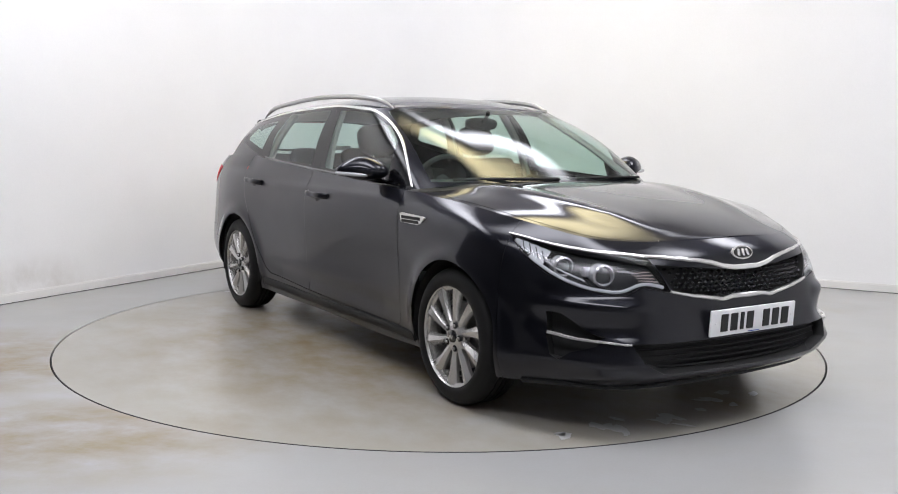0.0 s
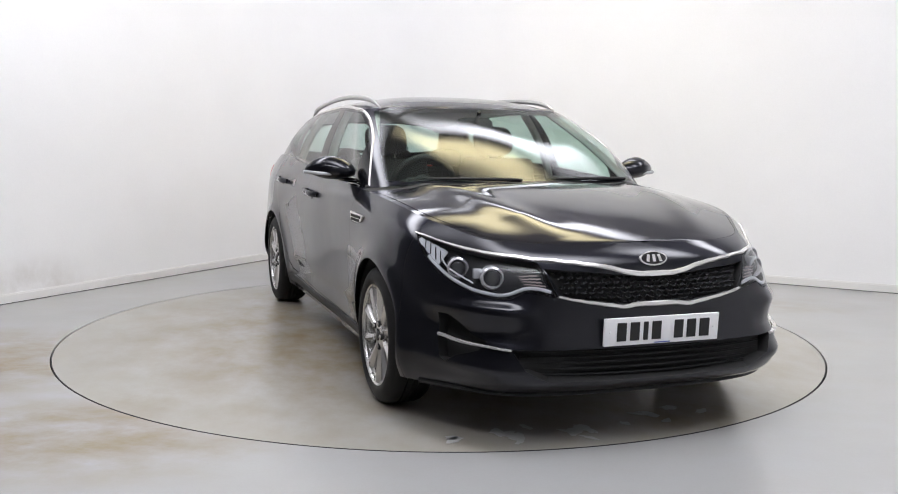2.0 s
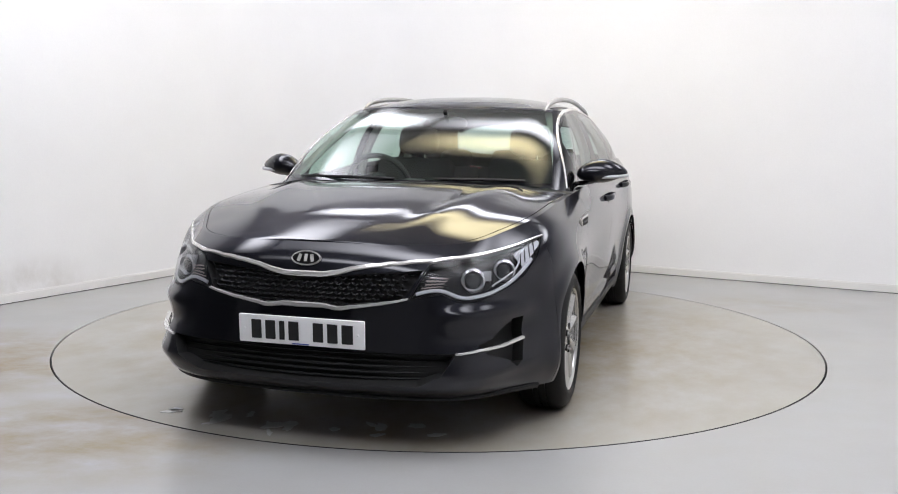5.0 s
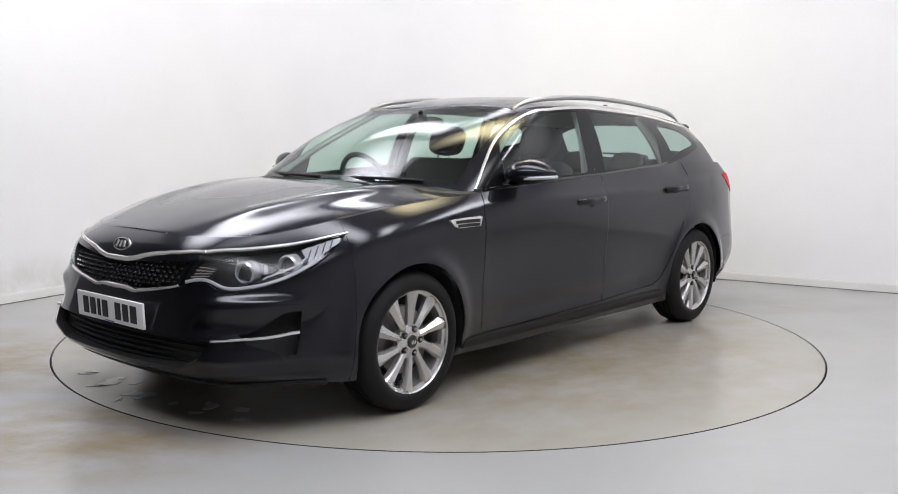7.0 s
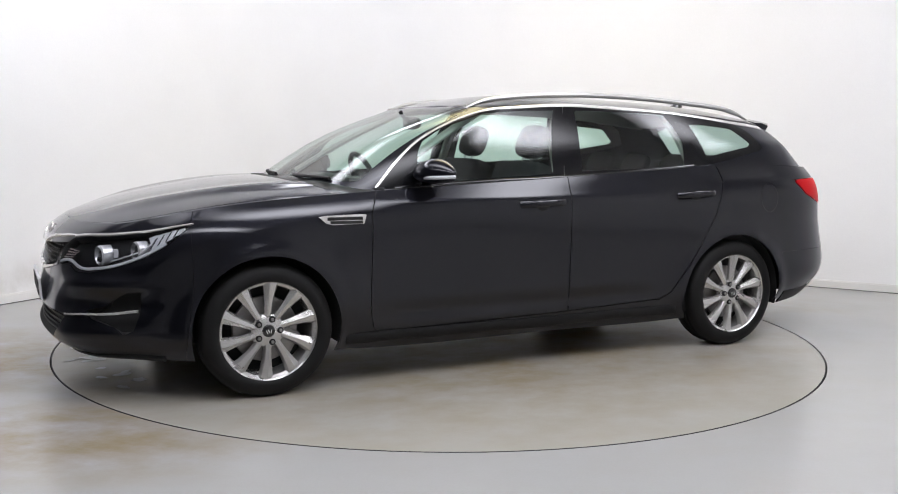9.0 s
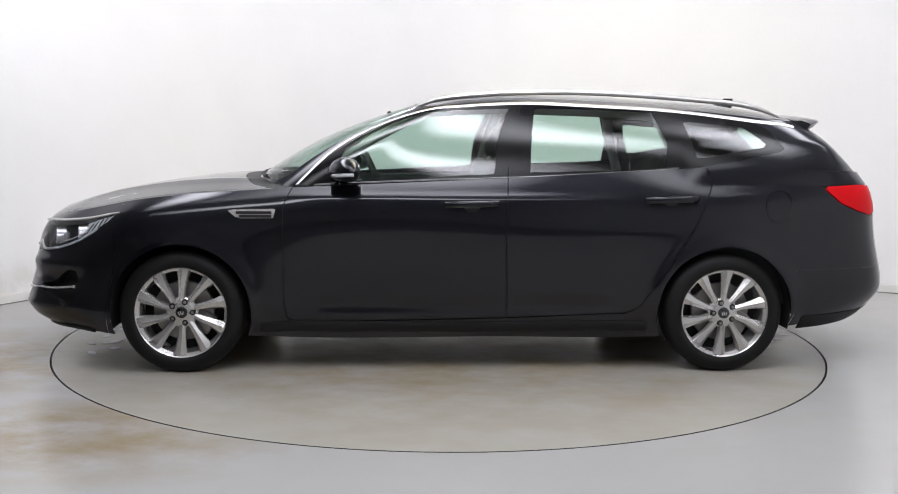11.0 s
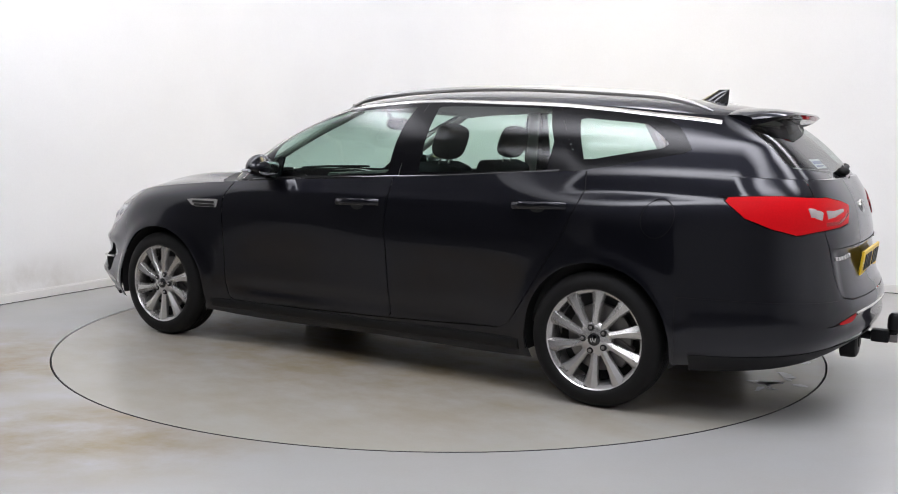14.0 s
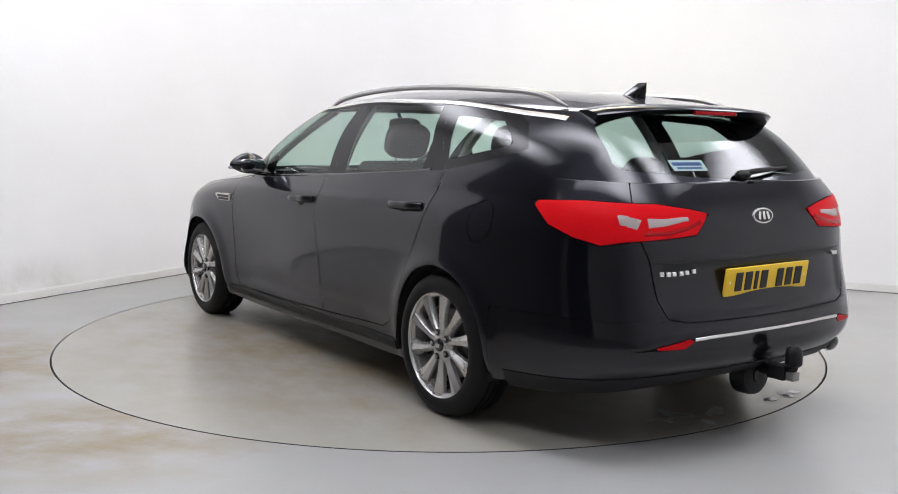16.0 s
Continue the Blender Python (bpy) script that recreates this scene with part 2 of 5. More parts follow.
CABIN = Loft([
    [(1.07, 0, .985), (1.04, .35, .983), (.97, .62, .978), (.85, .765, .952), (.45, .80, .955), (.02, .80, .98), (-.40, .80, 1.005),
     (-.92, .795, 1.035), (-1.32, .785, 1.06), (-1.72, .772, 1.067), (-2.00, .738, 1.060), (-2.205, .640, 1.052), (-2.308, .36, 1.047), (-2.32, 0, 1.04)],
    [(.72, 0, 1.195), (.70, .34, 1.19), (.655, .585, 1.183), (.555, .716, 1.165), (.29, .740, 1.17), (-.06, .735, 1.185), (-.42, .738, 1.20),
     (-.93, .735, 1.215), (-1.31, .722, 1.22), (-1.68, .700, 1.215), (-1.92, .665, 1.205), (-2.09, .580, 1.20), (-2.155, .34, 1.20), (-2.165, 0, 1.20)],
    [(.22, 0, 1.385), (.205, .32, 1.383), (.182, .53, 1.378), (.105, .615, 1.372), (-.07, .628, 1.385), (-.25, .625, 1.395), (-.46, .62, 1.40),
     (-.95, .615, 1.388), (-1.31, .605, 1.37), (-1.60, .595, 1.345), (-1.82, .575, 1.325), (-1.925, .51, 1.325), (-1.97, .30, 1.345), (-1.99, 0, 1.355)],
], 281, 33)


# ---- mesh helpers ----
class Mesh:
    """Triangles with smooth normals and surface coordinates, which can be cut along any line."""

    def __init__(self, v, n, uv, f):
        self.v, self.n, self.uv = np.asarray(v, float), np.asarray(n, float), np.asarray(uv, float)
        self.f = np.asarray(f, int).reshape(-1, 3)

    def tidy(self):
        used = np.unique(self.f)
        back = np.full(len(self.v), -1)
        back[used] = np.arange(len(used))
        return Mesh(self.v[used], self.n[used], self.uv[used], back[self.f])

    def mirrored(self):
        flip = np.array([1, -1, 1])
        return Mesh(self.v * flip, self.n * flip, self.uv, self.f[:, ::-1])

    def moved(self, d):
        """Pushed out along the normals by d."""
        return Mesh(self.v + self.n * d, self.n, self.uv, self.f)


def grid_mesh(P, U, V, outward):
    nv, nu = P.shape[:2]
    n = np.cross(np.gradient(P, axis=1), np.gradient(P, axis=0))
    n /= np.linalg.norm(n, axis=2, keepdims=True) + 1e-12
    i = np.arange(nv * nu).reshape(nv, nu)
    a, b, c, d = i[:-1, :-1].ravel(), i[:-1, 1:].ravel(), i[1:, 1:].ravel(), i[1:, :-1].ravel()
    f = np.concatenate([np.stack([a, b, c], 1), np.stack([a, c, d], 1)])
    if (n.reshape(-1, 3) * outward(P.reshape(-1, 3))).sum() < 0:
        n = -n
        f = f[:, ::-1]
    return Mesh(P.reshape(-1, 3), n.reshape(-1, 3), np.stack([U, V], -1).reshape(-1, 2), f)


def cut(m, field):
    """The parts of m where field is below and above zero."""
    s = np.where(np.abs(field) < 1e-7, 1e-7, field)
    side = s[m.f] < 0
    k = side.sum(1)
    fin, fout, mixed = list(map(tuple, m.f[k == 3])), list(map(tuple, m.f[k == 0])), m.f[(k > 0) & (k < 3)]
    v, n, uv, made = list(m.v), list(m.n), list(m.uv), {}

    def mid(a, b):
        key = (min(a, b), max(a, b))
        if key not in made:
            t = s[a] / (s[a] - s[b])
            v.append(m.v[a] + t * (m.v[b] - m.v[a]))
            q = m.n[a] + t * (m.n[b] - m.n[a])
            n.append(q / (np.linalg.norm(q) + 1e-12))
            uv.append(m.uv[a] + t * (m.uv[b] - m.uv[a]))
            made[key] = len(v) - 1
        return made[key]

    for tri in mixed:
        a, b, c = tri
        while not ((s[a] < 0) != (s[b] < 0) and (s[a] < 0) != (s[c] < 0)):
            a, b, c = b, c, a
        p, q = mid(a, b), mid(a, c)
        one, two = (fin, fout) if s[a] < 0 else (fout, fin)
        one.append((a, p, q))
        two += [(p, b, c), (p, c, q)]
    out = []
    for f in (fin, fout):
        out.append(Mesh(v, n, uv, f if f else np.zeros((0, 3), int)).tidy() if f else None)
    return out


def off_poly(xy, poly):
    """The distance from a closed outline, negative inside."""
    poly = np.asarray(poly, float)
    best, inside = np.full(len(xy), 1e9), np.zeros(len(xy), bool)
    for a, b in zip(poly, np.roll(poly, -1, 0)):
        e, w = b - a, xy - a
        t = np.clip((w @ e) / (e @ e + 1e-15), 0, 1)
        best = np.minimum(best, np.linalg.norm(w - t[:, None] * e, axis=1))
        cond = (a[1] > xy[:, 1]) != (b[1] > xy[:, 1])
        with np.errstate(divide="ignore", invalid="ignore"):
            inside ^= cond & (xy[:, 0] < (b[0] - a[0]) * (xy[:, 1] - a[1]) / (b[1] - a[1] + 1e-15) + a[0])
    return np.where(inside, -best, best)


def joined(parts):
    parts = [p for p in parts if p is not None and len(p.f)]
    at, fs = 0, []
    for p in parts:
        fs.append(p.f + at)
        at += len(p.v)
    return Mesh(np.concatenate([p.v for p in parts]), np.concatenate([p.n for p in parts]), np.concatenate([p.uv for p in parts]), np.concatenate(fs))


def sheet(name, m, mat, parent, label=""):
    """A smooth panel as one mesh object."""
    me = bpy.data.meshes.new(name)
    me.from_pydata(m.v.tolist(), [], m.f.tolist())
    me.polygons.foreach_set("use_smooth", [True] * len(me.polygons))
    me.normals_split_custom_set_from_vertices(m.n.tolist())
    me.materials.append(mat)
    ob = new(name, me)
    ob.parent = parent
    return tagged(ob, label)


def part(name, bm, mat, parent, label="", smooth=True):
    """A bmesh as one mesh object."""
    me = bpy.data.meshes.new(name)
    bm.normal_update()
    bm.to_mesh(me)
    bm.free()
    if smooth:
        me.polygons.foreach_set("use_smooth", [True] * len(me.polygons))
        me.set_sharp_from_angle(angle=radians(38))
    me.materials.append(mat)
    ob = new(name, me)
    ob.parent = parent
    return tagged(ob, label)


def box(bm, lo, hi, bevel=0.0, m=Matrix(), seg=2):
    lo, hi = Vector(lo), Vector(hi)
    made = bmesh.ops.create_cube(bm, size=1, matrix=m @ Matrix.Translation((lo + hi) / 2) @ Matrix.Diagonal((*(hi - lo), 1)))
    if bevel:
        edges = list({e for v in made["verts"] for e in v.link_edges})
        bmesh.ops.bevel(bm, geom=edges, offset=bevel, segments=seg, profile=0.6, affect="EDGES")
    return bm


def lathe(bm, profile, steps=64, m=Matrix(), closed=False):
    """Turns a profile of (radius, along y) round the y axis."""
    rings = []
    for r, y in profile:
        rings.append([bm.verts.new(m @ Vector((r * math.cos(2 * math.pi * k / steps), y, r * math.sin(2 * math.pi * k / steps)))) for k in range(steps)])
    pairs = list(zip(rings, rings[1:])) + ([(rings[-1], rings[0])] if closed else [])
    for one, two in pairs:
        for k in range(steps):
            bm.faces.new((one[k], one[(k + 1) % steps], two[(k + 1) % steps], two[k]))
    return bm


def tube(bm, points, radius, steps=10, flat=1.0, up=(0, 0, 1), n=24, caps=True):
    """A rod along a smooth line; flat squeezes it along up."""
    pts = np.array(points, float)
    t = np.concatenate([[0], np.cumsum(np.linalg.norm(np.diff(pts, axis=0), axis=1))])
    line = [Vector(p) for p in spline(t, pts, np.linspace(0, t[-1], n))] if len(pts) > 2 else [Vector(p) for p in pts]
    rings = []
    for i, p in enumerate(line):
        way = (line[min(i + 1, len(line) - 1)] - line[max(i - 1, 0)]).normalized()
        side = way.cross(Vector(up)).normalized()
        top = side.cross(way)
        rad = radius(i / (len(line) - 1)) if callable(radius) else radius
        rings.append([bm.verts.new(p + side * rad * math.cos(2 * math.pi * k / steps) + top * rad * flat * math.sin(2 * math.pi * k / steps)) for k in range(steps)])
    for one, two in zip(rings, rings[1:]):
        for k in range(steps):
            bm.faces.new((one[k], one[(k + 1) % steps], two[(k + 1) % steps], two[k]))
    if caps:
        bm.faces.new(rings[0][::-1])
        bm.faces.new(rings[-1])
    bmesh.ops.recalc_face_normals(bm, faces=bm.faces)
    return bm


def blob(bm, centre, size, m=Matrix(), power=1.0, seg=20):
    """A rounded body; power under 1 makes it boxier."""
    made = bmesh.ops.create_uvsphere(bm, u_segments=seg, v_segments=seg // 2, radius=1)
    for v in made["verts"]:
        c = [math.copysign(abs(x) ** power, x) for x in v.co]
        v.co = m @ (Vector(centre) + Vector((c[0] * size[0], c[1] * size[1], c[2] * size[2])))
    return bm


def slab(bm, outline, thick, m=Matrix()):
    """A flat plate from an outline in its own xy plane, thick along z."""
    lo = [bm.verts.new(m @ Vector((x, y, 0))) for x, y in outline]
    hi = [bm.verts.new(m @ Vector((x, y, thick))) for x, y in outline]
    bm.faces.new(lo[::-1])
    bm.faces.new(hi)
    for k in range(len(lo)):
        j = (k + 1) % len(lo)
        bm.faces.new((lo[k], lo[j], hi[j], hi[k]))
    bmesh.ops.recalc_face_normals(bm, faces=bm.faces)
    return bm


# ---- the room ----
def build_room():
    # floor: one sheet with a round hole for the turntable
    bm = bmesh.new()
    n = 160
    rings = []
    for r in (RING + 0.007, 3.2, 5.0, 16.0):
        rings.append([bm.verts.new((r * math.cos(2 * math.pi * k / n), r * math.sin(2 * math.pi * k / n), 0)) for k in range(n)])
    pit = [bm.verts.new(((RING + 0.007) * math.cos(2 * math.pi * k / n), (RING + 0.007) * math.sin(2 * math.pi * k / n), -0.08)) for k in range(n)]
    for one, two in zip([pit] + rings, rings):
        for k in range(n):
            bm.faces.new((one[k], two[k], two[(k + 1) % n], one[(k + 1) % n]))
    for f in bm.faces:
        f.material_index = int(f.calc_center_median().z < -0.001)
    floor = part("floor", bm, M_FLOOR, None, smooth=False)
    floor.data.materials.append(material("bare concrete edge", (0.30, 0.295, 0.28), 0.8, grain=0.15))
    tagged(floor, "worn grey painted studio floor with brown stains", "floor", kind="structure")
    bm = bmesh.new()
    lathe(bm, [(RING - 0.05, -0.078), (RING + 0.02, -0.078)], 96)
    bm.transform(Matrix.Rotation(radians(90), 4, "X"))
    for v in bm.verts:
        v.co.z = -0.075
    tagged(part("floor_joint", bm, M_GAP, None, smooth=False), "dark shadow gap round the turntable", "joint", kind="structure")

    # unseen dark sheet, added so the lower doors reflect less light
    bm = bmesh.new()
    bm.faces.new([bm.verts.new(room(a, b, 0.004)) for a, b in ((6.63, -0.1), (16.0, -0.1), (16.0, LONG_B + 0.1), (6.63, LONG_B + 0.1))])
    bmesh.ops.recalc_face_normals(bm, faces=bm.faces)
    tagged(part("floor_dark_sheet", bm, M_DARKFLOOR, None, smooth=False), "unseen dark floor sheet, added to darken reflections in the doors", "floor", kind="structure")

    # two walls that meet in a rounded corner
    rad = 1.0
    path = [(5.5, 0.0), (4.8, 0.0), (4.0, 0.0), (3.0, 0.0)]
    path += [(rad - rad * math.sin(k * math.pi / 32), rad - rad * math.cos(k * math.pi / 32)) for k in range(17)]
    path += [(0.0, 3.0), (0.0, 5.0), (0.0, LONG_B)]

    def band(bm, lo, hi, near, far):
        """A band along the two walls, its face `near` and its back `far` metres off the wall line."""
        rows = []
        for i, (a, b) in enumerate(path):
            a0, b0 = path[max(i - 1, 0)]
            a1, b1 = path[min(i + 1, len(path) - 1)]
            way = Vector((a1 - a0, b1 - b0)).normalized()
            inn = Vector((-way.y, way.x)) * -1
            if inn.dot(Vector((4, 4)) - Vector((a, b))) < 0:
                inn = -inn
            q, p = Vector((a, b)) + inn * near, Vector((a, b)) + inn * far
            rows.append([bm.verts.new(room(q.x, q.y, lo)), bm.verts.new(room(q.x, q.y, hi)), bm.verts.new(room(p.x, p.y, hi)), bm.verts.new(room(p.x, p.y, lo))])
        for one, two in zip(rows, rows[1:]):
            for k in range(4):
                bm.faces.new((one[k], two[k], two[(k + 1) % 4], one[(k + 1) % 4]))
        bm.faces.new(rows[0])
        bm.faces.new(rows[-1][::-1])
        bmesh.ops.recalc_face_normals(bm, faces=bm.faces)
        return bm

    tagged(part("wall_back", band(bmesh.new(), 0.0, HIGH, 0.0, -0.15), M_WALL, None), "white painted studio wall with a rounded corner", "wall", kind="structure")
    # black strip: the contact shade under the skirting, put in as colour
    tagged(part("trim", band(bmesh.new(), 0.0, 0.0045, 0.012, -0.004), M_GAP, None), "dark strip standing in for the shade line under the skirting board", "trim", kind="structure")
    bm = band(bmesh.new(), 0.005, 0.060, 0.018, -0.004)
    band(bm, 0.0605, 0.068, 0.011, -0.004)
    tagged(part("baseboard", bm, M_TRIM, None), "low white skirting board along the wall", "baseboard", kind="structure")

    # unseen walls behind the camera; tones and wide dark opening invented for the car's reflections
    bm = bmesh.new()

    def prism(bm, a0, b0, a1, b1, z0, z1):
        vs = [bm.verts.new(room(a, b, z)) for z in (z0, z1) for a, b in ((a0, b0), (a1, b0), (a1, b1), (a0, b1))]
        for f in ((0, 1, 2, 3), (4, 5, 6, 7), (0, 1, 5, 4), (1, 2, 6, 5), (2, 3, 7, 6), (3, 0, 4, 7)):
            bm.faces.new([vs[k] for k in f])
        bmesh.ops.recalc_face_normals(bm, faces=bm.faces)
        return bm

    gate0, gate1, gate_h = 0.8, 3.8, 2.9
    prism(bm, LONG_A, -0.15, LONG_A + 0.15, gate0, 0, HIGH)
    prism(bm, LONG_A, gate1, LONG_A + 0.15, LONG_B + 0.15, 0, HIGH)
    prism(bm, LONG_A, gate0, LONG_A + 0.15, gate1, gate_h, HIGH)
    tagged(part("wall_gate", bm, M_GATEWALL, None, smooth=False), "unseen pale grey wall with a wide opening, added for reflections", "wall", kind="structure")
    bm = prism(bmesh.new(), 5.504, -0.16, LONG_A, -0.01, 0, HIGH)
    tagged(part("wall_hall_long", bm, M_BACKWALL, None, smooth=False), "unseen grey wall beyond the white bay, added for reflections", "wall", kind="structure")
    bm = prism(bmesh.new(), -0.15, LONG_B, LONG_A, LONG_B + 0.15, 0, HIGH)
    tagged(part("wall_side", bm, M_SIDEWALL, None, smooth=False), "unseen white wall, added to brighten reflections", "wall", kind="structure")
    bm = bmesh.new()
    prism(bm, LONG_A + 4, gate0 - 1, LONG_A + 4.15, gate1 + 1, 0, HIGH)
    prism(bm, LONG_A + 0.16, gate0 - 1.15, LONG_A + 4, gate0 - 1, 0, HIGH)
    prism(bm, LONG_A + 0.16, gate1 + 1, LONG_A + 4, gate1 + 1.15, 0, HIGH)
    tagged(part("wall_hall", bm, M_DARK_ROOM, None, smooth=False), "unseen dark walls behind the opening, added for reflections", "wall", kind="structure")
    bm = prism(bmesh.new(), -0.15, -0.15, LONG_A + 4.15, LONG_B + 0.15, HIGH + 0.004, HIGH + 0.2)
    tagged(part("ceiling", bm, M_CEILING, None, smooth=False), "white painted studio ceiling", "ceiling", kind="structure")

    # unseen lamps under the ceiling; white ones partly added to brighten walls and floor
    def lamp(a0, a1, b0, b1, z, mat, label, top):
        root = tagged(new("strip_lamp"), label, "lamp", "strip lamps")
        grow_a, grow_b = min(0.04, a0), min(0.04, b0)
        part("housing", prism(bmesh.new(), a0 - grow_a, b0 - grow_b, a1 + 0.04, b1 + 0.04, z + 0.02, top), M_TRIM, root, smooth=False)
        cloth = part("diffuser", box(bmesh.new(), (a0, b0, z), (a1, b1, z + 0.019)), mat, root, "glowing diffuser", smooth=False)
        cloth.matrix_local = Matrix(((WAY_A.x, WAY_B.x, 0, CORNER.x), (WAY_A.y, WAY_B.y, 0, CORNER.y), (0, 0, 1, 0), (0, 0, 0, 1)))

    for a0, a1, b0, b1 in ((0.9, 1.7, 1.7, 4.9), (0.9, 1.9, 5.05, 7.8), (0.75, 1.65, 0.2, 1.6), (2.0, 6.2, 0.7, 1.7), (4.4, 5.8, 1.8, 7.8), (2.8, 4.0, 5.2, 7.8), (6.8, 7.9, 1.6, 7.8)):
        lamp(a0, a1, b0, b1, HIGH - 0.12, M_WHITE_LAMP, "long white unseen lamp, added under the ceiling to light the room", HIGH)
    lamp(1.8, 2.9, 1.8, 4.9, HIGH - 0.12, M_WARM_LAMP, "warm yellow soft-edged lamp under the ceiling", HIGH)


def build_turntable():
    bm = bmesh.new()
    n = 160
    prof = [(0.0001, 0.0), (0.6, 0.0), (1.2, 0.0), (1.8, 0.0), (RING - 0.004, 0.0), (RING, -0.004), (RING, -0.06)]
    lathe(bm, [(r, z) for r, z in prof], n)
    bm.transform(Matrix.Rotation(radians(90), 4, "X"))
    bmesh.ops.recalc_face_normals(bm, faces=bm.faces)
    for f in bm.faces:
        if f.calc_center_median().z > -0.001 and f.normal.z < 0:
            f.normal_flip()
    root = tagged(new("turntable"), "round grey painted turntable set flush in the floor", "turntable")
    for f in bm.faces:
        f.material_index = int(f.calc_center_median().z < -0.001)
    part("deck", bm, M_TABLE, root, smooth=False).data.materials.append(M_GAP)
    rnd = random.Random(5)
    for cx, cy, count in ((2.02, -0.25, 12), (1.98, 0.35, 6), (-2.06, 0.1, 16), (-2.07, -0.5, 7)):
        for _ in range(count):
            x, y = cx + rnd.gauss(0, 0.05), cy + rnd.gauss(0, 0.16)
            if math.hypot(x, y) > RING - 0.06:
                continue
            rx, ry, turn = rnd.uniform(0.012, 0.035), rnd.uniform(0.015, 0.06), rnd.uniform(0, 6.28)
            pts = []
            for k in range(14):
                w = rnd.uniform(0.65, 1.2)
                px, py = rx * w * math.cos(k * 6.2832 / 14), ry * w * math.sin(k * 6.2832 / 14)
                pts.append((px * math.cos(turn) - py * math.sin(turn), px * math.sin(turn) + py * math.cos(turn)))
            part("water_spot", slab(bmesh.new(), pts, 0.0015, Matrix.Translation((x, y, 0.0006))), M_WATER, root, "small wet spot", smooth=False)
    return root


# ---- the car ----
FRONT_X, REAR_X, HUB_Z, TYRE_R = 1.367, -1.439, 0.312, 0.315
ARCH_R = 0.352
FLIP = Matrix.Diagonal((1, -1, 1, 1))


def both(name, make, mat, parent, label="", smooth=True):
    """One part on the car's left and its twin on the right."""
    out = []
    for right in (False, True):
        bm = make()
        if right:
            bm.transform(FLIP)
            bmesh.ops.reverse_faces(bm, faces=bm.faces)
        out.append(part(name, bm, mat, parent, label, smooth))
    return out


def sheets(name, m, mat, parent, label=""):
    return [sheet(name, m, mat, parent, label), sheet(name, m.mirrored(), mat, parent, label)]


def snap(S, points, lift=0.0):
    """Places on the surface nearest to the given ones, lifted off it."""
    n = np.cross(np.gradient(S.P, axis=1), np.gradient(S.P, axis=0)).reshape(-1, 3)
    flat = S.P.reshape(-1, 3)
    out, ns = [], []
    for p in points:
        d = ((flat - np.array(p)) ** 2).sum(1)
        near = d.argsort()[:6]
        w = 1 / (d[near] + 1e-6)
        q = (flat[near] * w[:, None]).sum(0) / w.sum()
        k = n[near[0]] / np.linalg.norm(n[near[0]])
        if k @ np.array([q[0] * 0.4, q[1], 0.05]) < 0:
            k = -k
        out.append(q + k * lift)
        ns.append(k)
    return np.array(out), np.array(ns)


def ribbon(bm, S, points, width, thick, n=40, ends=(1.0, 1.0), centre=False):
    """A moulding that follows a line on the surface: width across, thick proud of it."""
    pts = np.array(points, float)
    t = np.concatenate([[0], np.cumsum(np.linalg.norm(np.diff(pts, axis=0), axis=1))])
    q = np.linspace(0, t[-1], n)
    line, ns = snap(S, spline(t, pts, q) if len(pts) > 2 else pts[0] + (pts[1] - pts[0]) * (q / t[-1])[:, None])
    for _ in range(3):
        line[1:-1] = (line[:-2] + line[1:-1] * 2 + line[2:]) / 4
        ns[1:-1] = (ns[:-2] + ns[1:-1] * 2 + ns[2:]) / 4
    rows = []
    for i in range(n):
        way = line[min(i + 1, n - 1)] - line[max(i - 1, 0)]
        way /= np.linalg.norm(way)
        k = ns[i] - way * (ns[i] @ way)
        k /= np.linalg.norm(k)
        side = np.cross(k, way)
        w = width / 2 * (ends[0] + (ends[1] - ends[0]) * i / (n - 1))
        prof = ((-1, -0.004), (-1, thick * 0.5), (-0.6, thick), (0.6, thick), (1, thick * 0.5), (1, -0.004))
        rows.append([bm.verts.new(line[i] + side * w * a + k * b) for a, b in prof])
    for one, two in zip(rows, rows[1:]):
        for j in range(6):
            bm.faces.new((one[j], one[(j + 1) % 6], two[(j + 1) % 6], two[j]))
    bm.faces.new(rows[0][::-1])
    if centre:
        for v in rows[-1]:
            v.co.y = 0.0
    else:
        bm.faces.new(rows[-1])
    bmesh.ops.recalc_face_normals(bm, faces=bm.faces)
    return bm


def out_side(p):
    return np.stack([p[:, 0] * 0.3, p[:, 1], (p[:, 2] - 0.6) * 0.1], 1)


def recess(m, depth):
    """A pocket behind a cut-out panel: its floor pushed in, with walls to its rim."""
    inner = m.moved(-depth)
    count = {}
    for f in m.f:
        for a, b in ((f[0], f[1]), (f[1], f[2]), (f[2], f[0])):
            key = (min(a, b), max(a, b))
            count[key] = None if key in count else (a, b)
    v, n, f = [], [], []
    for e in count.values():
        if e is None:
            continue
        a, b = e
        if abs(m.v[a][1]) < 1e-4 and abs(m.v[b][1]) < 1e-4:
            continue
        i = len(v)
        v += [m.v[a], m.v[b], inner.v[b], inner.v[a]]
        face = np.cross(m.v[b] - m.v[a], inner.v[a] - m.v[a])
        face = face / (np.linalg.norm(face) + 1e-12)
        n += [face] * 4
        f += [(i, i + 1, i + 2), (i, i + 2, i + 3)]
    wall = Mesh(v, n, np.zeros((len(v), 2)), f) if f else None
    return joined([inner, wall])


